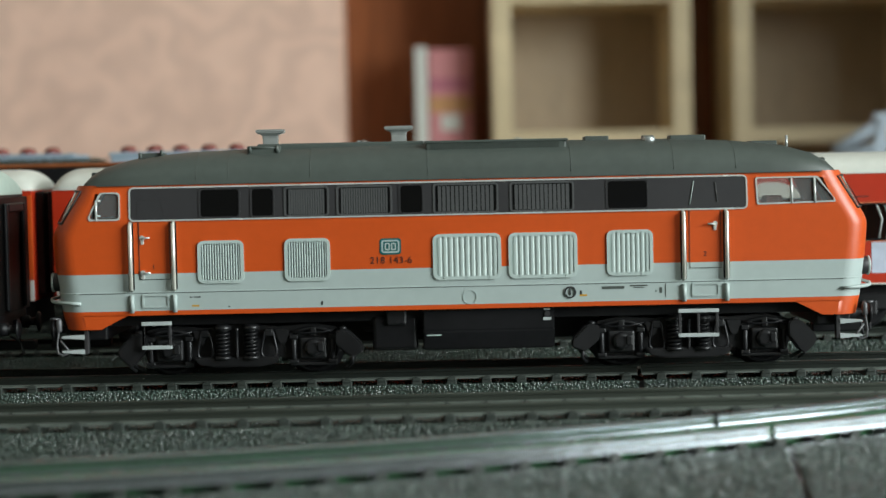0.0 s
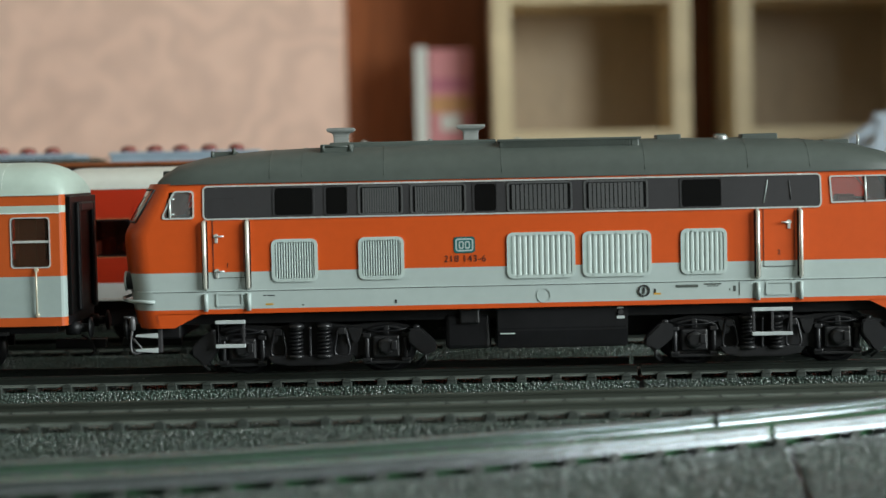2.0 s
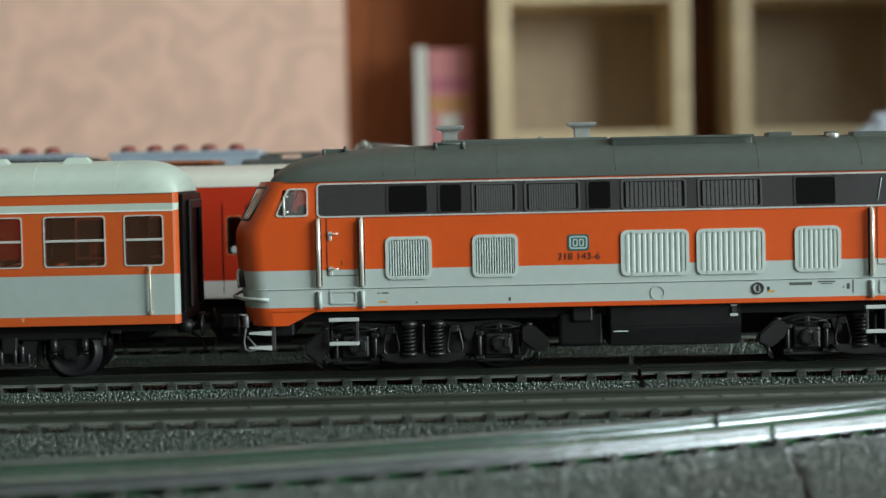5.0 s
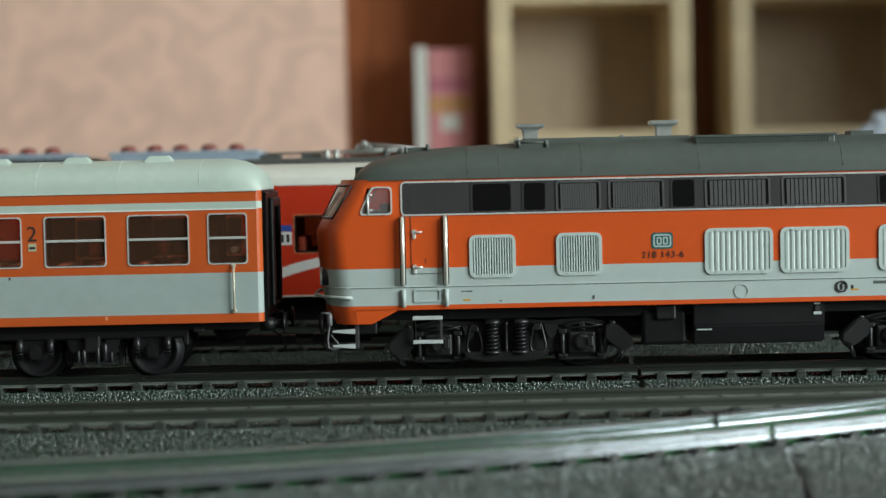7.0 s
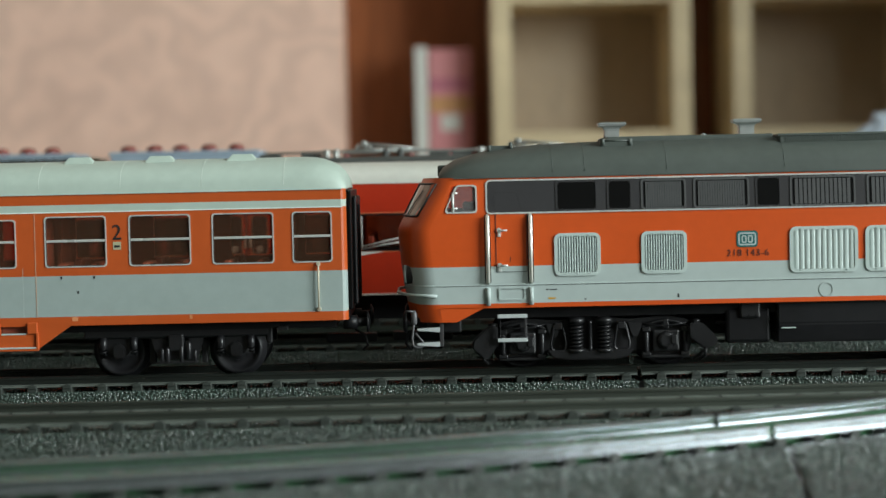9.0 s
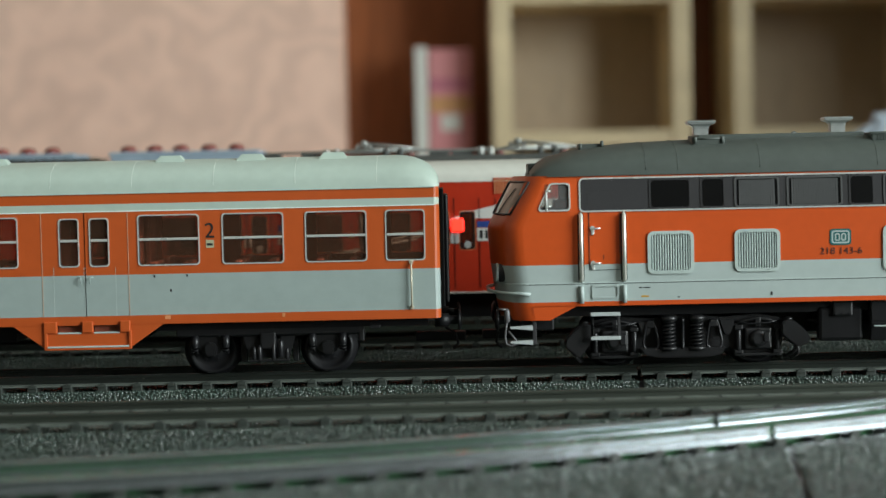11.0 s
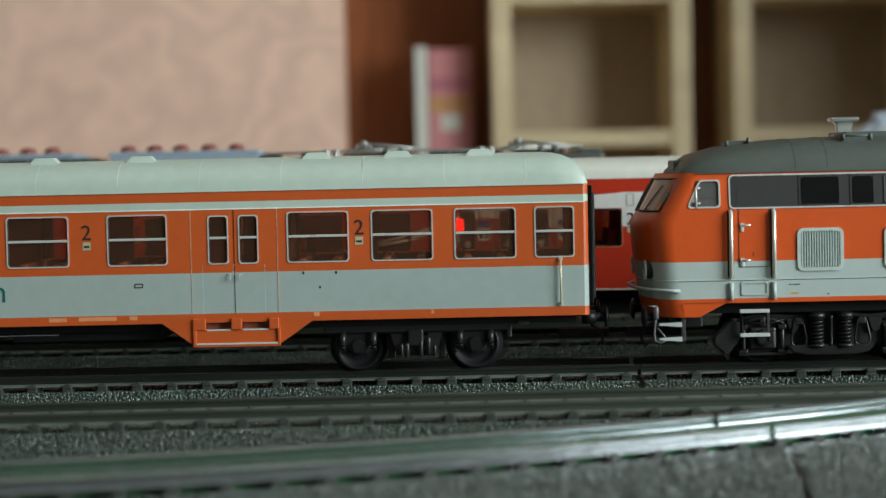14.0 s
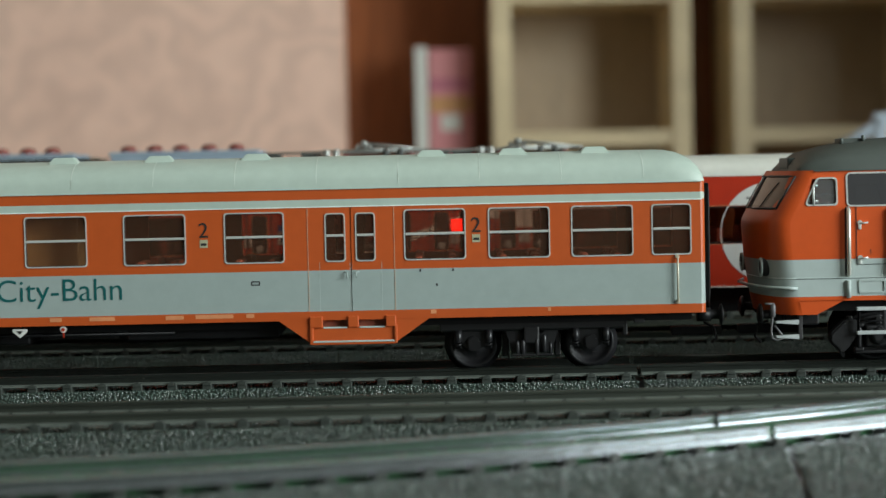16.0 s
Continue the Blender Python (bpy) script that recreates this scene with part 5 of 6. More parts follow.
for u0, u1, v in ((85, 106, 552), (155, 200, 552), (290, 322, 552.5), (343, 410, 552), (433, 447, 552), (760, 770, 551), (968, 973, 551), (-60, -10, 553)):
    part("painted_mark", box(CX(u0), CX(u1), -CW - 0.05, -CW + 0.1, CZ(v + 4), CZ(v - 3)), PEACHY, coach)
# end handrail, gangway, roof fittings
part("handrail", tube([(CX(1198), -CW, CZ(464)), (CX(1198), -CW - 0.7, CZ(466)), (CX(1198), -CW - 0.7, CZ(541)), (CX(1198), -CW, CZ(543))], 0.22, 8), BRASSY, coach, "pale brass-coloured handrail")
for v in (463, 543):
    part("rail_foot", turned([(0.42, -CW - 0.45), (0.5, -CW - 0.2), (0.5, -CW + 0.1)], 10, "y", (CX(1198), 0, CZ(v))), BRASSY, coach)
for x0, x1 in ((0.0, 0.9), (-COACH_LEN - 2.7, -COACH_LEN - 1.2)):
    part("end_panel", box(x0, x1, -14.6, 14.6, CZ(545), CZ(334), 0.15), VOID, coach, "black coach end")
    e = 1 if x0 == 0.0 else -1
    xa = x1 if e > 0 else x0
    for y in (-8.2, 8.2):
        part("gangway_post", box(min(xa, xa + e * 1.0), max(xa, xa + e * 1.0), y - 1.0, y + 1.0, CZ(540), CZ(345), 0.4), BLACK, coach, "black rubber gangway roll")
    part("gangway_head", box(min(xa, xa + e * 1.0), max(xa, xa + e * 1.0), -7.1, 7.1, CZ(362), CZ(345), 0.4), BLACK, coach, "black rubber gangway roll")
for y in (-10.2, 10.2):
    part("buffer", turned([(1.5, -1.5), (1.5, 1.6), (1.0, 1.6), (1.0, 3.6), (2.3, 3.7), (2.4, 4.0), (1.4, 4.4)], 16, "x", (0, y, 11.0)), BLACK, coach, "black buffer")
part("coupler", box(-6, 5.5, -1.5, 1.5, 5.6, 7.6, 0.3), BLACK, coach, "black plastic coupler")
part("hose", tube([(0.8, -5, 9), (3.0, -5, 7.6), (3.6, -5, 5.2), (2.4, -5, 4.2)], 0.35, 6), BLACK, coach)
for x in (-23.5, -41.8, -59.9, -99.1, -120.7, -142.0, -163.0, -199.0, -217.0, -235.0):
    bm = bmesh.new()
    zb = roof_z(0, 6.5, CW, CZ(330), 48.1, 0.7, 0.8) - 1.15
    rows = [[bm.verts.new((x + sx_ * w, -6.5 + sy_ * d, z)) for sx_, sy_ in ((-1, -1), (1, -1), (1, 1), (-1, 1))] for w, d, z in ((3.6, 2.8, zb), (3.4, 2.6, zb + 0.75), (2.2, 1.8, zb + 2.1), (2.1, 1.7, zb + 2.2))]
    for r0, r1 in zip(rows, rows[1:]):
        for k in range(4):
            bm.faces.new((r0[k], r0[(k + 1) % 4], r1[(k + 1) % 4], r1[k]))
    bm.faces.new(rows[-1])
    bmesh.ops.bevel(bm, geom=[e for e in bm.edges if len(e.link_faces) == 2], offset=0.15, segments=2, affect="EDGES")
    part("roof_vent", bm, CREAM_ROOF, coach_roof, "pale trapezoid roof ventilator")
for x in [-13.6 - 17.9 * k for k in range(16)]:
    ys = [CW * math.cos(math.radians(a)) ** 0.7 for a in range(4, 80, 5)]
    pts = [(x, -y, roof_z(0, y, CW + 0.05, CZ(330), 48.1, 0.7, 0.8)) for y in ys]
    part("roof_seam", tube(pts, 0.035, 5), PALE_SEAM, coach_roof)
part("gutter", box(-COACH_LEN, -1.0, -CW - 0.25, -CW + 0.1, CZ(331.5), CZ(329.5), 0.05), CREAM_ROOF, coach_roof)
# paler strip paints the highlight on the cream band's lower edge
part("beading", box(-COACH_LEN, -1.0, -CW - 0.12, -CW + 0.1, CZ(363), CZ(361.2)), PALE_SEAM, coach)
# bogies and underfloor boxes


def coach_bogie(x):
    bo = part("bogie", box(x - 20, x + 20, -12.4, -11.0, 8.4, 10.4, 0.4), FRAME, coach, "black coach bogie with deep side sill")
    bp = lambda name, bm, label="": part(name, bm, FRAME, bo, label)
    shift = lambda pts, dx: [(px + dx, pz) for px, pz in pts]
    for s in (-1, 1):
        X = x + s * 13.0
        bp("axle_guard", add_prism(bmesh.new(), shift(((-4.6, 8.9), (4.6, 8.9), (3.6, 7.0), (1.7, 4.6), (-1.7, 4.6), (-3.6, 7.0)), X), -12.2, -11.2, 0.2))
        bp("axle_box", add_prism(bmesh.new(), shift(((-1.5, 6.6), (0, 7.6), (1.5, 6.6), (1.2, 4.2), (-1.2, 4.2)), X), -13.0, -11.4, 0.3))
        for d in (-1, 1):
            part("spring_cup", turned([(0.75, 6.3), (0.85, 6.5), (0.85, 8.9)], 12, "z", (X + d * 3.4, -12.5, 0)), WHEEL, bo)
            spring(X + d * 3.4, -12.5, 5.0, 6.4, 0.6, 0.25, 2, bo)
        bp("brake_block", box(X - s * 7.2 - 0.7, X - s * 7.2 + 0.7, -10.4, -8.4, 2.6, 8.0, 0.3))
        wheelset(X, 5.5, 5.5, coach)
    bp("side_sill", box(x - 20.5, x + 20.5, -12.9, -11.6, 8.7, 11.9, 0.3))
    bp("sill_end", box(x + 20.0, x + 21.2, -12.9, -11.4, 7.0, 11.0, 0.3))
    bp("sill_foot", add_prism(bmesh.new(), shift(((-6.2, 8.9), (6.2, 8.9), (4.6, 5.2), (4.6, 3.6), (-4.6, 3.6), (-4.6, 5.2)), x), -12.0, -11.0, 0.2))
    bp("bolster_end", box(x - 1.9, x + 1.6, -13.3, -11.6, 5.6, 9.4, 0.4))
    for dx, z0, z1, r in ((-3.3, 3.6, 5.8, 0.45), (-2.1, 3.4, 6.0, 0.55), (1.0, 3.3, 6.4, 0.5), (2.6, 4.0, 7.2, 0.6), (4.0, 3.5, 5.4, 0.4)):
        part("damper", turned([(r * 0.7, z0 - 0.3), (r, z0), (r, z1), (r * 0.5, z1 + 0.5)], 10, "z", (x + dx, -13.0, 0)), WHEEL, bo)
    bp("spring_plank", box(x - 4.4, x + 4.6, -13.4, -11.6, 2.9, 3.4, 0.2))
    bp("bolster", box(x - 3, x + 3, -12, 12, 7.4, 10.2, 0.4))
    bp("far_frame", box(x - 20, x + 20, 11.0, 12.4, 5.4, 10.4, 0.4))


coach_bogie(CX(940))
coach_bogie(-COACH_LEN - CX(940))
# black boxes, lengthened and added to stand for the shade under the floor
for u0, u1, z0 in ((215, 486, 8.0), (60, 196, 8.6), (-120, 40, 7.6), (-400, -190, 6.8), (-700, -430, 7.8)):
    part("underfloor_dark_box", box(CX(u0), CX(u1), -11.5, 11.5, z0, 11.8, 0.4), BLACK, coach)
part("underfloor_pipe", tube([(CX(-500), -11.9, 9.6), (CX(300), -11.9, 9.6)], 0.4, 6), BLACK, coach)
sign = part("brake_sign", add_prism(bmesh.new(), [(CX(17), CZ(568)), (CX(43), CZ(568)), (CX(43), CZ(573)), (CX(30), CZ(584)), (CX(17), CZ(573))], -15.6, -15.2, 0.05), WHITE, coach, "small white sign under the sill")
part("sign_mark", add_prism(bmesh.new(), [(CX(24), CZ(571)), (CX(36), CZ(571)), (CX(30), CZ(577))], -15.7, -15.55), DARK_INK, sign)
part("sign_bracket", box(CX(28), CX(32), -15.2, -12.5, CZ(570), CZ(563)), BLACK, sign)
pull = part("brake_pull", tube([(CX(107), -15.4, CZ(563)), (CX(107), -15.4, CZ(585))], 0.22, 6), RED, coach, "small red pull handle")
part("pull_disc", turned([(0.75, -15.7), (0.75, -15.5)], 14, "y", (CX(107), 0, CZ(570))), WHITE, pull)
part("pull_knob", turned([(0.4, -15.9), (0.4, -15.65)], 10, "y", (CX(107), 0, CZ(570))), RED, pull)
part("step", box(CX(1122), CX(1140), -14.5, -12.5, CZ(580), CZ(574), 0.1), FRAME, coach)


# ---- the red train standing on the next track ----
RY = 77.5
RW = 16.4


def RX(u):
    return (u - 784) / 6.74


def RZ(v):
    return 44.6 - (v - 300) / 6.74


red_y = lambda z: -RW
R_WIN = [(RX(a), RX(b), RZ(440), RZ(378)) for a, b in ((139, 230), (260, 346), (524, 605), (639, 725), (1015, 1099), (1132, 1218), (1250, 1337), (1500, 1586))]
R_DOORWIN = [(RX(a), RX(b), RZ(440), RZ(378)) for a, b in ((405, 426), (449, 471), (772, 793), (817, 839), (888, 911), (946, 969))]
R_END = RX(95)


def red_car(x0, x1, holes, label):
    car = thing("red_coach", 0, RY, RAIL_TOP, label, "coach", group="standing red train")
    bm = bmesh.new()
    xs = [x0, x1] + [x for h in holes for x in h[:2]]
    zs = [RZ(518), RZ(488), RZ(322)] + [z for h in holes for z in h[2:]]
    paint = lambda z: 0
    for s in (1, -1):
        side_wall(bm, xs, zs, holes, lambda z: -RW * s, paint, 0.7)
    for x in (x0, x1):
        bm.faces.new([bm.verts.new((x, y, z)) for y, z in ((-RW, RZ(518)), (RW, RZ(518)), (RW, RZ(322)), (-RW, RZ(322)))])
    part("body", clean(bm), [RED], car, "glossy traffic red sides")
    rounded_roof(x0, x1, RW + 0.05, RZ(322), 46.9, WHITE_ROOF, car, 6.0, "off-white roof")
    part("underframe", box(x0 + 1, x1 - 1, -12, 12, 5.2, 12.4), BLACK, car)
    return car


red_coach = red_car(R_END, R_END + 262, R_WIN + R_DOORWIN, "red model coach with white swoosh, standing on track")
red_rear = red_car(R_END - 265, R_END - 5.5, [], "red model coach with off-white roof, standing on track")
rout = lambda d: (lambda z: -RW - d)
GREY_BUTTON = material("pale_grey_button", (0.45, 0.47, 0.46), 0.5)
SKYBLUE = material("pale_lilac_graphic", (0.55, 0.60, 0.72), 0.5)
DARK_PANE = glass("tinted_window_pane", (0.72, 0.56, 0.52))


def red_window(h, wide):
    a, b, c, d = h
    out = rounded_outline(a - 0.3, b + 0.3, c - 0.3, d + 0.3, 0.7)
    w = part("window", add_ring(bmesh.new(), out, inset(out, 0.45), rout(0.12), 0.5), BLACK, red_coach, "tinted window in a black frame")
    part("pane", add_plate(bmesh.new(), rounded_outline(a, b, c, d, 0.3), rout(-0.2), 0.15), DARK_PANE, w).visible_shadow = False
    part("frame_line", add_ring(bmesh.new(), inset(out, -0.25), inset(out, -0.1), rout(0.06), 0.1), PEACHY, w)
    part("far_pane", add_plate(bmesh.new(), rounded_outline(a, b, c, d, 0.3), lambda z: RW - 0.3, 0.1), DARK_PANE, w).visible_shadow = False


for h in R_WIN:
    red_window(h, True)
for h in R_DOORWIN:
    red_window(h, False)
    part("door_button", turned([(0.95, -RW - 0.25), (0.95, -RW + 0.1)], 14, "y", ((h[0] + h[1]) / 2, 0, RZ(434))), GREY_BUTTON, red_coach)
# interior
part("interior_floor", box(R_END + 2, R_END + 260, -RW + 1, RW - 1, 13.4, 14.2), SEAT, red_coach)
part("interior_ceiling", box(R_END + 2, R_END + 260, -RW + 1, RW - 1, 40, 40.6), SEAT, red_coach)
lin = bmesh.new()
lx = [R_END + 2, R_END + 260] + [x for h in R_WIN + R_DOORWIN for x in h[:2]]
for s in (1, -1):
    side_wall(lin, lx, [14, 40] + [z for h in R_WIN + R_DOORWIN for z in h[2:]], R_WIN + R_DOORWIN, lambda z: -(RW - 0.85) * s, lambda z: 0, 0.05)
part("lining", clean(lin), SEAT, red_coach)
for u in [160 + 62 * k for k in range(22)]:
    if not (390 < u < 490 or 760 < u < 985):
        for y0, y1 in ((-14.8, -4.5), (4.5, 14.8)):
            part("seat", box(RX(u) - 0.9, RX(u) + 0.9, y0, y1, 14, 27.5, 0.5), SEAT, red_coach, "dark red seat pair")
# white livery: lower stripe, rising swoosh, upper band, round emblem
part("lower_stripe", box(R_END + 0.5, RX(440), -RW - 0.1, -RW + 0.1, RZ(517), RZ(489)), WHITE, red_coach, "white stripe along the sill")
SWOOSH = ((400, 494, 518), (445, 486, 505), (520, 461, 479), (600, 443, 459), (680, 426, 440), (760, 402, 416), (838, 374, 388), (884, 364, 389), (915, 360, 405), (970, 356, 406), (1040, 352, 407), (1110, 347, 408), (1180, 348, 412), (1230, 351, 416))
top = lambda u: float(np.interp(u, [p[0] for p in SWOOSH], [p[1] for p in SWOOSH]))
low = lambda u: float(np.interp(u, [p[0] for p in SWOOSH], [p[2] for p in SWOOSH]))
spans = sorted((h[0] * 6.74 + 784 - 3, h[1] * 6.74 + 784 + 3) for h in R_WIN + R_DOORWIN)
us = sorted(set([p[0] for p in SWOOSH] + [e for s in spans for e in s if 400 < e < 1230]))


def livery(bm, quad):
    f = [bm.verts.new((RX(u), -RW - 0.08, RZ(v))) for u, v in quad]
    g = [bm.verts.new((RX(u), -RW + 0.1, RZ(v))) for u, v in quad]
    bm.faces.new(f)
    for k in range(4):
        bm.faces.new((f[(k + 1) % 4], f[k], g[k], g[(k + 1) % 4]))


bm = bmesh.new()
for a, b in zip(us, us[1:]):
    m = (a + b) / 2
    pieces = [(top(a), low(a), top(b), low(b))]
    if any(s[0] <= m <= s[1] for s in spans):
        pieces = []
        if min(top(a), top(b)) < 375:
            pieces.append((min(top(a), 375), min(low(a), 375), min(top(b), 375), min(low(b), 375)))
        if max(low(a), low(b)) > 443:
            pieces.append((max(top(a), 443), max(low(a), 443), max(top(b), 443), max(low(b), 443)))
    for ta, la, tb, lb in pieces:
        if la - ta > 0.5 or lb - tb > 0.5:
            livery(bm, ((a, ta), (b, tb), (b, lb), (a, la)))
livery(bm, ((1230, 351), (1253, 352), (1232, 416), (1230, 416)))
clean(bm)
part("swoosh", bm, WHITE, red_coach, "white swoosh rising to an upper band")


bm = bmesh.new()
for u0, v0, u1, v1 in ((640, 434, 722, 416), (640, 438, 722, 424), (641, 380, 641, 438)):
    add_tube(bm, [(RX(u0), -RW - 0.1, RZ(v0)), (RX(u1), -RW - 0.1, RZ(v1))], 0.2 if u0 != u1 else 0.14, 5)
part("window_graphic", bm, WHITE, red_coach, "two white livery lines running across the window")


def disc(u):
    return math.sqrt(max(0.0, 89.0 ** 2 - (u - 1365.0) ** 2))


arcs = [(1276 + 65 * k / 16) for k in range(17)]
upper = [(u, 424 - disc(u)) for u in arcs if 424 - disc(u) < 375]
lower = [(u, 424 + disc(u)) for u in arcs if 424 + disc(u) > 443]
right = [1341 + 113 * k / 24 for k in range(25)]
for outline in (upper + [(1341, 375), (upper[0][0], 375)], lower + [(1341, 443), (lower[0][0], 443)], [(u, 424 - disc(u)) for u in right] + [(u, 424 + disc(u)) for u in right[-2::-1]]):
    bm = add_plate(bmesh.new(), [(RX(u), RZ(v)) for u, v in outline], rout(0.08), 0.15)
    bmesh.ops.recalc_face_normals(bm, faces=bm.faces)
    part("emblem_segment", bm, WHITE, red_coach, "part of a large white round emblem")
arc_v = [376 + 66 * k / 10 for k in range(11)]
part("emblem_line", tube([(RX(1365 - math.sqrt(89.0 ** 2 - (v - 424) ** 2)), -RW - 0.15, RZ(v)) for v in arc_v], 0.14, 5), WHITE, red_coach, "thin white ring line across the window")
part("emblem_bar", box(RX(1322), RX(1360), -RW - 0.16, -RW, RZ(364), RZ(361)), DARK_INK, red_coach)
part("side_graphic", box(RX(1543), RX(1600), -RW - 0.1, -RW + 0.1, RZ(500), RZ(445)), SKYBLUE, red_coach, "pale lilac graphic panel")
for u in (1556, 1570):
    part("window_graphic", tube([(RX(u), -RW - 0.15, RZ(438)), (RX(u + 6), -RW - 0.15, RZ(405)), (RX(u - 3), -RW - 0.15, RZ(380))], 0.25, 5), WHITE, red_coach)
part("short_mark", box(RX(1515), RX(1538), -RW - 0.1, -RW, RZ(365), RZ(363)), DARK_INK, red_coach)
# upper louvre and door lines
lv = part("door_louvre", box(RX(874), RX(982), -RW - 0.12, -RW + 0.1, RZ(346), RZ(317)), RED, red_coach, "red ventilation louvre above the doors")
for k in range(22):
    x = RX(876 + 104 * (k + 0.5) / 22)
    part("slat", box(x - 0.16, x + 0.16, -RW - 0.35, -RW, RZ(345), RZ(318)), PEACHY, lv)
for us_ in ((395, 438, 482), (762, 805, 849), (878, 929, 981)):
    for u in us_:
        part("door_seam", box(RX(u) - 0.09, RX(u) + 0.09, -RW - 0.13, -RW + 0.1, RZ(512), RZ(352)), BLACK, red_coach)
for u in (436, 441, 802, 808, 923, 934):
    part("door_button_plate", box(RX(u) - 0.7, RX(u) + 0.7, -RW - 0.2, -RW, RZ(432), RZ(413), 0.1), GREY_BUTTON, red_coach)
for u in (505, 857, 1000):
    part("pictogram_sign", box(RX(u - 12), RX(u + 12), -RW - 0.17, -RW, RZ(404), RZ(393)), BLUE, red_coach, "small blue pictogram sign")
    part("pictogram_sign", box(RX(u - 12), RX(u + 12), -RW - 0.16, -RW, RZ(428), RZ(405)), WHITE, red_coach, "small white pictogram sign")
    for d in (-5, 5):
        part("pictogram", box(RX(u + d - 3), RX(u + d + 3), -RW - 0.22, -RW, RZ(424), RZ(409), 0.1), DARK_INK, red_coach)
for u, m in ((245, DARK_INK), (622, DARK_INK), (1117, DARK_INK)):
    lettering("2", 4.6 if u > 1000 else 2.6, RX(u), -RW - 0.2, RZ(405 if u > 1000 else 402), m, red_coach, "class_numeral", bold=0.0)
    part("small_sign", box(RX(u - 6), RX(u + 6), -RW - 0.15, -RW, RZ(419), RZ(410)), YELLOWISH, red_coach)
    part("sign_outline", add_ring(bmesh.new(), rounded_outline(RX(u - 7), RX(u + 7), RZ(372), RZ(349), 0.2), rounded_outline(RX(u - 5), RX(u + 5), RZ(370), RZ(351), 0.15), rout(0.18), 0.2), GREY_BUTTON if u > 1000 else RED, red_coach)
part("sill_line", box(R_END, R_END + 262, -RW - 0.2, -RW, RZ(520), RZ(517.5)), WHITE_ROOF, red_coach)
part("rain_strip", box(R_END, R_END + 262, -RW - 0.2, -RW, RZ(323), RZ(321.5)), WHITE_ROOF, red_coach)
part("tail_light", box(RX(799), RX(822), -RW - 0.9, -RW + 0.2, RZ(411), RZ(388), 0.5), RED_GLOW, red_coach, "glowing red lamp on the door")
part("grab_rail", tube([(RX(117), -RW - 0.8, RZ(462)), (RX(117), -RW - 0.8, RZ(520))], 0.35, 6), GREY_BUTTON, red_coach)
# end of the leading part of that train
for car, x, e in ((red_coach, R_END, -1), (red_rear, R_END - 5.5, 1)):
    part("gangway", box(min(x, x + e * 2.2), max(x, x + e * 2.2), -12, 12, 14, 41, 0.4), BLACK, car, "black rubber gangway")
part("end_trim", box(R_END - 6.6, R_END - 5.4, -RW - 0.1, -RW + 0.6, RZ(480), RZ(330), 0.2), ORANGE, red_rear)
part("end_trim", box(R_END - 6.6, R_END - 5.4, -RW - 0.1, -RW + 0.6, RZ(518), RZ(481), 0.2), WHITE, red_rear)
for car, xs in ((red_coach, (R_END + 32, R_END + 228)), (red_rear, (R_END - 37, R_END - 230))):
    for x in xs:
        bo = part("bogie", box(x - 19, x + 19, -12.2, -10.8, 4.8, 9.6, 0.5), FRAME, car, "black bogie")
        for s in (-1, 1):
            part("axle_box", box(x + s * 13 - 2, x + s * 13 + 2, -13.4, -11, 3.6, 7.4, 0.5), FRAME, bo)
            bm = bmesh.new()
            for q in (-1, 1):
                add_turned(bm, [(1, q * 7), (5.5, q * 7.2), (5.5, q * 9.4), (4.4, q * 9.6), (1, q * 9.2)], 24, "y")
            bmesh.ops.recalc_face_normals(bm, faces=bm.faces)
            part("wheelset", bm, WHEEL, bo, at=(x + s * 13, 0, 5.5))
        spring(x, -12.6, 3.4, 9.2, 1.2, 0.4, 5, bo)
# black boxes that fill in the darkness below the red coach
for u0, u1 in ((340, 560), (620, 700), (1000, 1160)):
    part("underfloor_dark_box", box(RX(u0), RX(u1), -11.5, 11.5, 5.4, 12.2, 0.4), BLACK, red_coach)


# ---- background: furniture of the room ----
YPRINT = material("ochre_print", (0.55, 0.28, 0.12), 0.5)
PLUM = material("plum_print", (0.45, 0.14, 0.20), 0.5)


# electric locomotive on the rear track
eloco = thing("electric_locomotive", -5.5, 155.0, RAIL_TOP, "dark grey-roofed model electric locomotive with folded pantographs", "locomotive")
part("body", box(-57, 57, -16.5, 16.5, 12, 46.0, 2.0), MAHOGANY, eloco, "dark red body")
bm = box(-56, 56, -15.5, 15.5, 45.8, 49.0, 1.6)
part("roof", bm, DARK_ROOF, eloco, "dark grey roof with equipment")
part("underframe", box(-54, 54, -12, 12, 6, 12.2, 0.5), BLACK, eloco)
for x in (-42, -30, 30, 42):
    bm = bmesh.new()
    for q in (-1, 1):
        add_turned(bm, [(1, q * 7), (6, q * 7.2), (6, q * 9.4), (1, q * 9.2)], 20, "y")
    bmesh.ops.recalc_face_normals(bm, faces=bm.faces)
    part("wheelset", bm, WHEEL, eloco, at=(x, 0, 6.0))
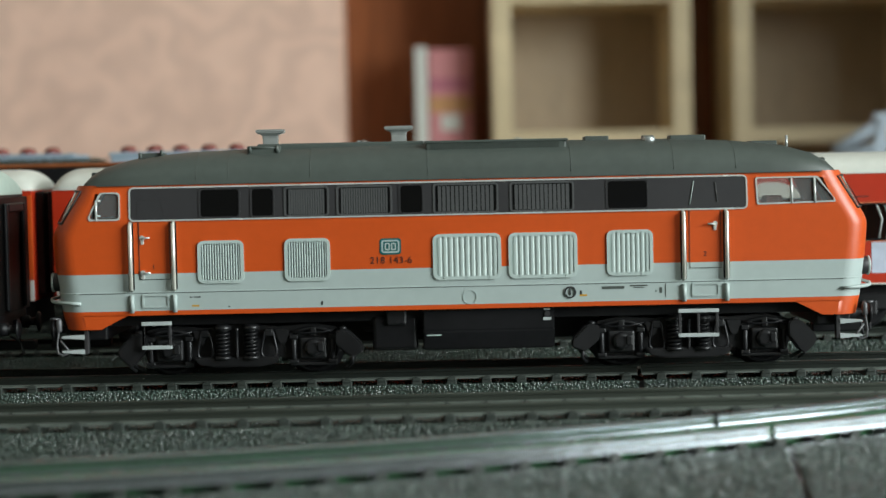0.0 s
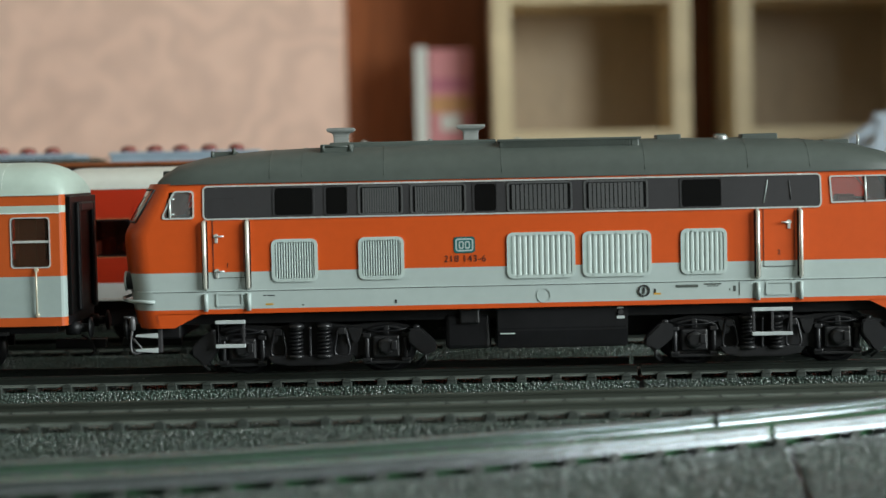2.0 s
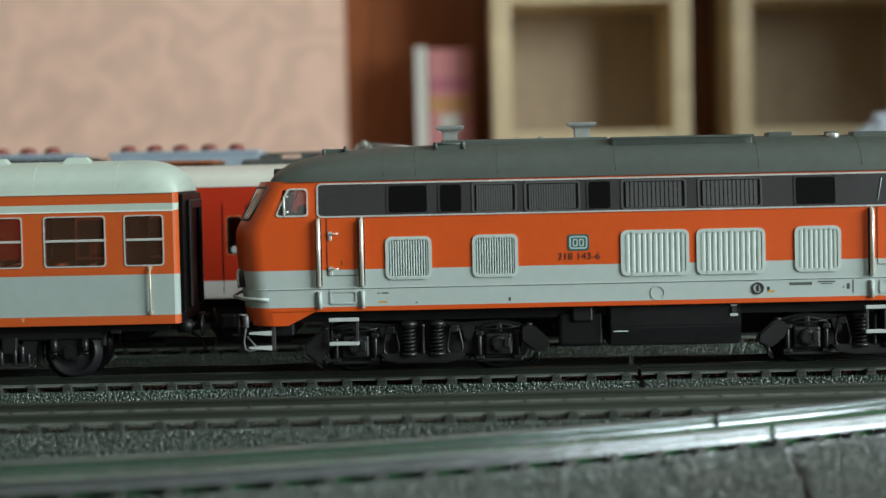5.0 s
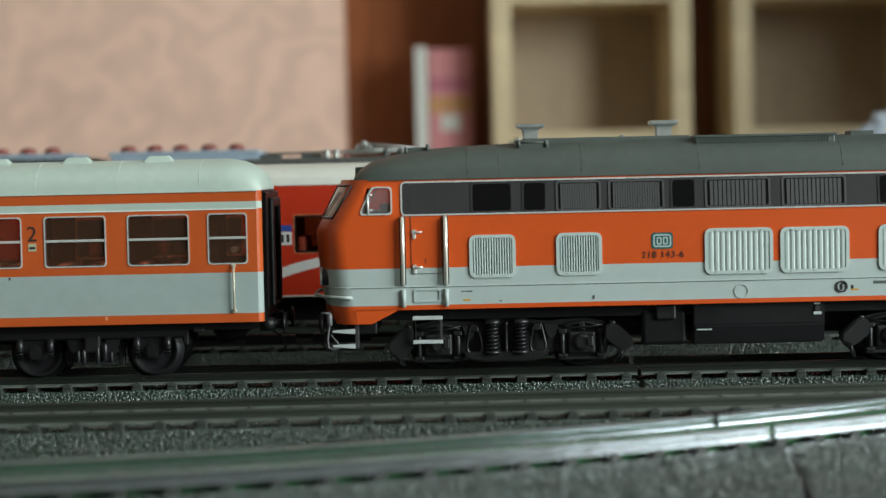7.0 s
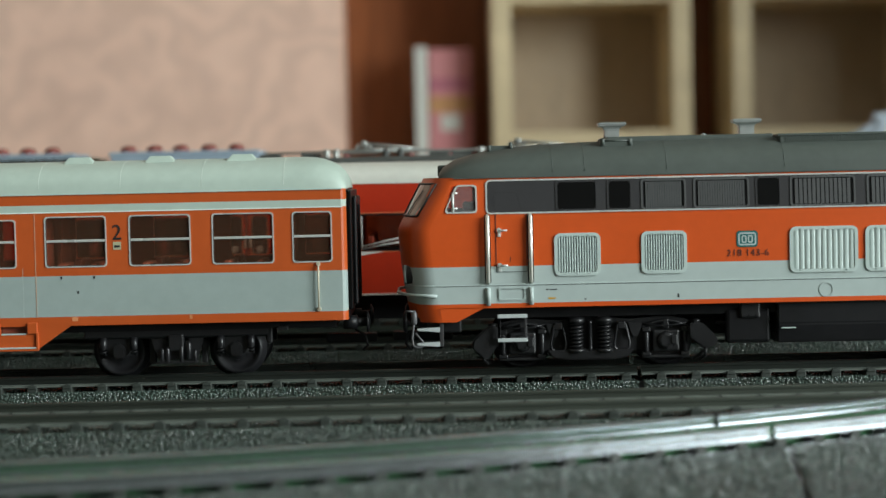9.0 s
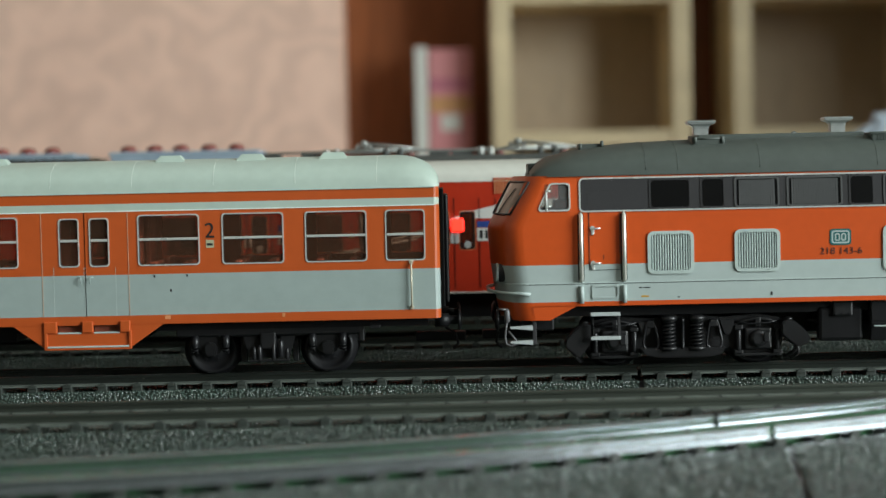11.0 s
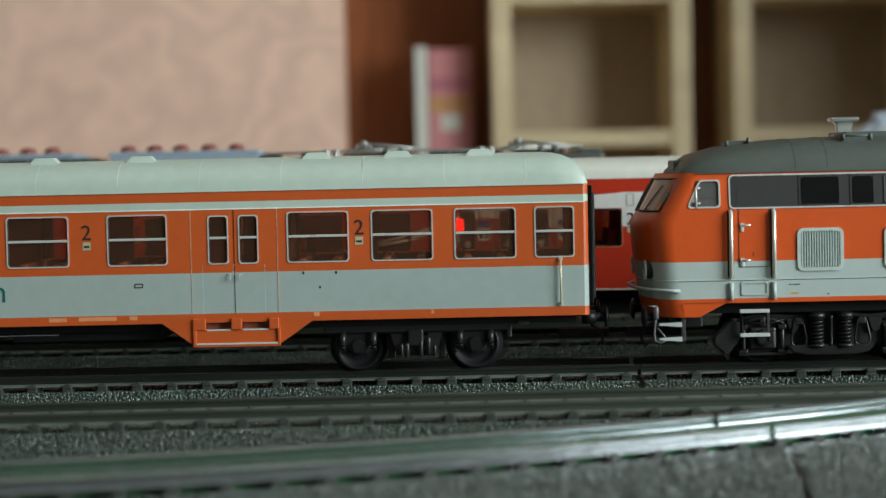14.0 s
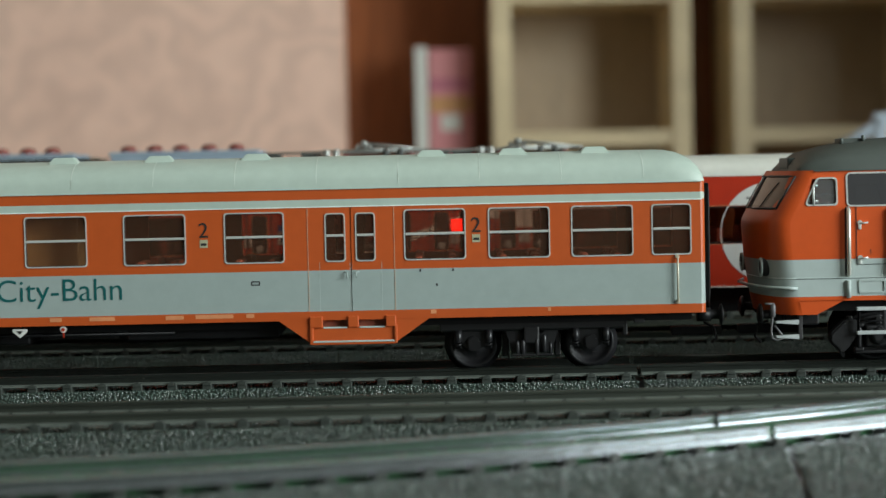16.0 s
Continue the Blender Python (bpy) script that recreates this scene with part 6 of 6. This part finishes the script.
for c in (-14.0, 34.0):
    pg = part("pantograph", box(c - 11, c + 11, -7, 7, 50.0, 50.5, 0.1), STEEL_GREY, eloco, "folded silver pantograph")
    for y in (-5.5, 5.5):
        part("lower_arm", tube([(c - 10, y, 50.6), (c - 6, y * 0.9, 51.4), (c + 13, y * 0.5, 50.9)], 0.4, 6), STEEL_GREY, pg)
        part("upper_arm", tube([(c + 14, y * 0.5, 51.0), (c + 4, y * 0.8, 52.2), (c - 4, y, 53.0)], 0.4, 6), STEEL_GREY, pg)
        part("arm_joint", turned([(0.5, y - 0.9), (1.1, y - 0.6), (1.1, y + 0.6), (0.5, y + 0.9)], 12, "y", (c - 4.4, 0, 52.9)), STEEL_GREY, pg)
    part("cross_tie", tube([(c + 13, -3, 51.0), (c + 13, 3, 51.0)], 0.4, 6), STEEL_GREY, pg)
    for dx in (-6.5, -2.5):
        part("contact_strip", tube([(c + dx, -9, 51.6), (c + dx, -5, 52.7), (c + dx, 5, 52.7), (c + dx, 9, 51.6)], 0.4, 6), STEEL_GREY, pg)
    for dx in (-16.0, -13.0, 2.5, 7.0):
        part("insulator_stack", turned([(0.8, 48.8), (1.2, 49.2), (0.8, 49.6), (1.2, 50.1), (0.8, 50.6), (1.1, 51.0), (0.5, 51.5)], 10, "z", (c + dx, -7.5, 0)), STEEL_GREY if dx < 0 else DARK_ROOF, pg)
    for x in (c - 10, c + 10):
        for y in (-6, 6):
            part("insulator", turned([(1.0, 48.8), (1.3, 49.2), (0.9, 49.5), (1.2, 49.9), (0.8, 50.2)], 10, "z", (x, y, 0)), DRUM_RED, pg)
for x in (-48, -35, 5, 12, 52):
    part("roof_box", box(x - 3.2, x + 3.2, -6, 4, 48.6, 50.2, 0.4), DARK_ROOF, eloco)
part("roof_cable", tube([(-50, -4, 50.4), (-20, -4, 50.9), (10, -4, 50.5), (50, -4, 50.9)], 0.4, 6), STEEL_GREY, eloco)

# low freight wagon with a dark bristly load beside it
wag = thing("freight_wagon", -125, 155.0, RAIL_TOP, "dark model freight wagon with a bristly dark load", "wagon")
part("body", box(-55, 55, -15, 15, 12, 47.6, 0.8), BLACK, wag)
part("roof", box(-55.5, 55.5, -15.3, 15.3, 47.6, 48.9, 0.5), MAHOGANY, wag, "dark brown top edge")
part("underframe", box(-50, 50, -11, 11, 6, 12.2, 0.5), BLACK, wag)
for x in (-38, 38):
    bm = bmesh.new()
    for q in (-1, 1):
        add_turned(bm, [(1, q * 7), (5.5, q * 7.2), (5.5, q * 9.4), (1, q * 9.2)], 20, "y")
    bmesh.ops.recalc_face_normals(bm, faces=bm.faces)
    part("wheelset", bm, WHEEL, wag, at=(x, 0, 5.5))
rng = random.Random(5)
bm = bmesh.new()
for k in range(900):
    x, y = rng.uniform(-54, 18), rng.uniform(-14, 14)
    dx, dy = rng.uniform(-1.2, 1.2), rng.uniform(-1.2, 1.2)
    a = bm.verts.new((x - 0.25, y, 48.6))
    b = bm.verts.new((x + 0.25, y + 0.1, 48.6))
    c = bm.verts.new((x, y + 0.4, 48.6))
    d = bm.verts.new((x + dx, y + dy, 49.6 + rng.random() * 1.6))
    for q in ((a, b, d), (b, c, d), (c, a, d)):
        bm.faces.new(q)
tagged(part("bristly_load", bm, MOSS, wag, "dark bristly load", kind="stuff"))

# pale blue wagons with dark red drums farther back
D2 = 637.8
track("rear siding with dark rails", np_straight(0, 232.5, 0), -400, 500, 0.5, RAIL, 0, 6)
DX = lambda u: (u - 784) * D2 / 3144
for x0, x1, drums in ((-215.0, DX(150), (17, 64, 107)), (DX(212), DX(470), (240, 285, 331, 380, 428))):
    cx = (x0 + x1) / 2
    wg = thing("drum_wagon", cx, 232.5, RAIL_TOP, "pale blue model wagon loaded with dark red drums", "wagon", group="drum wagons")
    hl = (x1 - x0) / 2
    part("body", box(-hl, hl, -14, 14, 12, 52.6, 0.6), PALE_BLUE, wg, "pale blue sides")
    part("rim", box(-hl - 0.3, hl + 0.3, -14.4, -13.6, 51.6, 52.9, 0.3), PALE_BLUE, wg)
    part("underframe", box(-hl + 3, hl - 3, -11, 11, 6, 12.2, 0.5), BLACK, wg)
    for x in (-hl * 0.6, hl * 0.6):
        bm = bmesh.new()
        for q in (-1, 1):
            add_turned(bm, [(1, q * 7), (5.5, q * 7.2), (5.5, q * 9.4), (1, q * 9.2)], 20, "y")
        bmesh.ops.recalc_face_normals(bm, faces=bm.faces)
        part("wheelset", bm, WHEEL, wg, at=(x, 0, 5.5))
    for u in drums:
        dr = turned([(2.9, 51.9), (3.0, 52.9), (2.5, 54.0), (1.1, 54.6)], 18, "z", (0, 0, 0))
        ob = part("drum", dr, DRUM_RED)
        ob.location = (DX(u) * MM, (232.5 - 8) * MM, (RAIL_TOP + 0.6) * MM)
        tagged(ob, "dark red drum on the pale blue wagon", "drum", group="drums on the wagons")

# pale lattice post farther back at the side
post = thing("crane_post", 283, 742, 0, "pale blue-grey model crane with a slanting jib", "crane")
PALE = material("pale_blue_grey_metal", (0.36, 0.41, 0.47), 0.5)
part("mast", box(-4, 4, -4, 4, 0, 84, 0.8), PALE, post)
part("base", box(-16, 16, -14, 14, 0, 12, 1.0), PALE, post)
part("jib", tube([(-30, 0, 60), (-8, 0, 72), (24, 0, 92)], 4.0, 8), PALE, post)
part("jib_strut", tube([(-30, -5, 57), (-4, -5, 62), (2, -5, 80)], 2.6, 8), PALE, post)
part("cross_bar", tube([(-20, 0, 56), (14, 0, 66)], 2.0, 8), PALE, post)

# shelf units of pale beech, open to the front, against a dark cabinet
SD = 1645.0
SX = lambda u: (u - 784) * SD / 3144
SZ = lambda v: 53.8 - (v - 300) * SD / 3144


def shelf_unit(u0, u1, label):
    x0, x1 = SX(u0), SX(u1)
    y0, y1 = SD - 405.3, SD - 405.3 + 118
    sh = thing("shelf_unit", (x0 + x1) / 2, (y0 + y1) / 2, FLOOR_Z, label, "shelf", group="beech shelf units")
    ox, oy, oz = -(x0 + x1) / 2, -(y0 + y1) / 2, -FLOOR_Z
    t = 17.5
    for a, b in ((x0, x0 + t), (x1 - t, x1)):
        part("side_panel", box(a + ox, b + ox, y0 + oy, y1 + oy, 0, SZ(-260) + oz, 0.8), BEECH, sh)
    step = (SZ(14) - SZ(238)) + t * 0.9
    z = SZ(238)
    levels = [z + k * step for k in range(-5, 4)]
    for zz in levels:
        if zz + oz > 20:
            part("shelf_board", box(x0 + t + ox, x1 - t + ox, y0 + 3 + oy, y1 + oy, zz - t * 0.82 + oz, zz + oz, 0.6), BEECH, sh)
    part("back_panel", box(x0 + 2 + ox, x1 - 2 + ox, y1 + oy, y1 + 4 + oy, 0, SZ(-260) + oz), BACKPANEL, sh, "thin grey-brown back panel")
    return sh


shelf_unit(878, 1229, "pale beech shelf unit with open empty compartments")
shelf_unit(1303, 1660, "pale beech shelf unit with open empty compartments")

cab = thing("dark_cabinet", 420, 1452, FLOOR_Z, "tall dark glossy mahogany cabinet behind the shelves", "cabinet")
part("body", box(-560, 700, -60, 420, 0, 1500, 3), MAHOGANY, cab)
for x in (-560, -250, 60, 380):
    part("door", box(x + 6, x + 306, -74, -60, 60, 1480, 3), MAHOGANY, cab, "plain dark polished door")

side = thing("sideboard", 60, 1295, FLOOR_Z, "dark low sideboard behind the layout", "sideboard")
part("body", box(-140, -12, -20, 45, 0, 800, 3), MAHOGANY, side)
bookz = FLOOR_Z + 800
BKX = lambda u: (u - 784) * 1695 / 3144
BKZ = lambda v: 53.8 - (v - 300) * 1695 / 3144
bk = thing("card_box", BKX(741), 1289.7, bookz, "pink and white printed card box standing upright", "box")
h = BKZ(88) - bookz
bm = box(11.5, 54.5, 0, 48, 0, h, 3.0)
part("cover", bm, PINK, bk, "pink printed front")
part("spine", box(0, 11.4, 1, 50, 0, h + 2.5, 0.8), PAPER, bk, "white paper spine")
part("yellow_print", box(13.5, 53, -0.5, 0.5, BKZ(200) - bookz, BKZ(172) - bookz, 0.1), YPRINT, bk)
part("white_print", box(24, 43, -0.6, 0.5, BKZ(232) - bookz, BKZ(204) - bookz, 0.1), PAPER, bk)
part("pink_print", box(13.5, 52, -0.5, 0.5, BKZ(160) - bookz, BKZ(140) - bookz, 0.1), PLUM, bk)


def motions():
    """The locomotive pulls its coach along the track, slowly gathering speed."""
    rows_loco, rows_coach = [], []
    for k in range(33):
        t = k * 0.5
        d = travel(t)
        rows_loco.append((t, pose((LOCO_START + d) * MM, 0, RAIL_TOP * MM)))
        rows_coach.append((t, pose((COACH_START + d) * MM, 0, RAIL_TOP * MM)))
    walk(loco, rows_loco)
    walk(coach, rows_coach)
    for w, (x, z, r) in spinning:
        walk(w, [(k * 0.5, pose(x * MM, 0, z * MM, 0, math.degrees(travel(k * 0.5) / r), 0)) for k in range(33)])


motions()
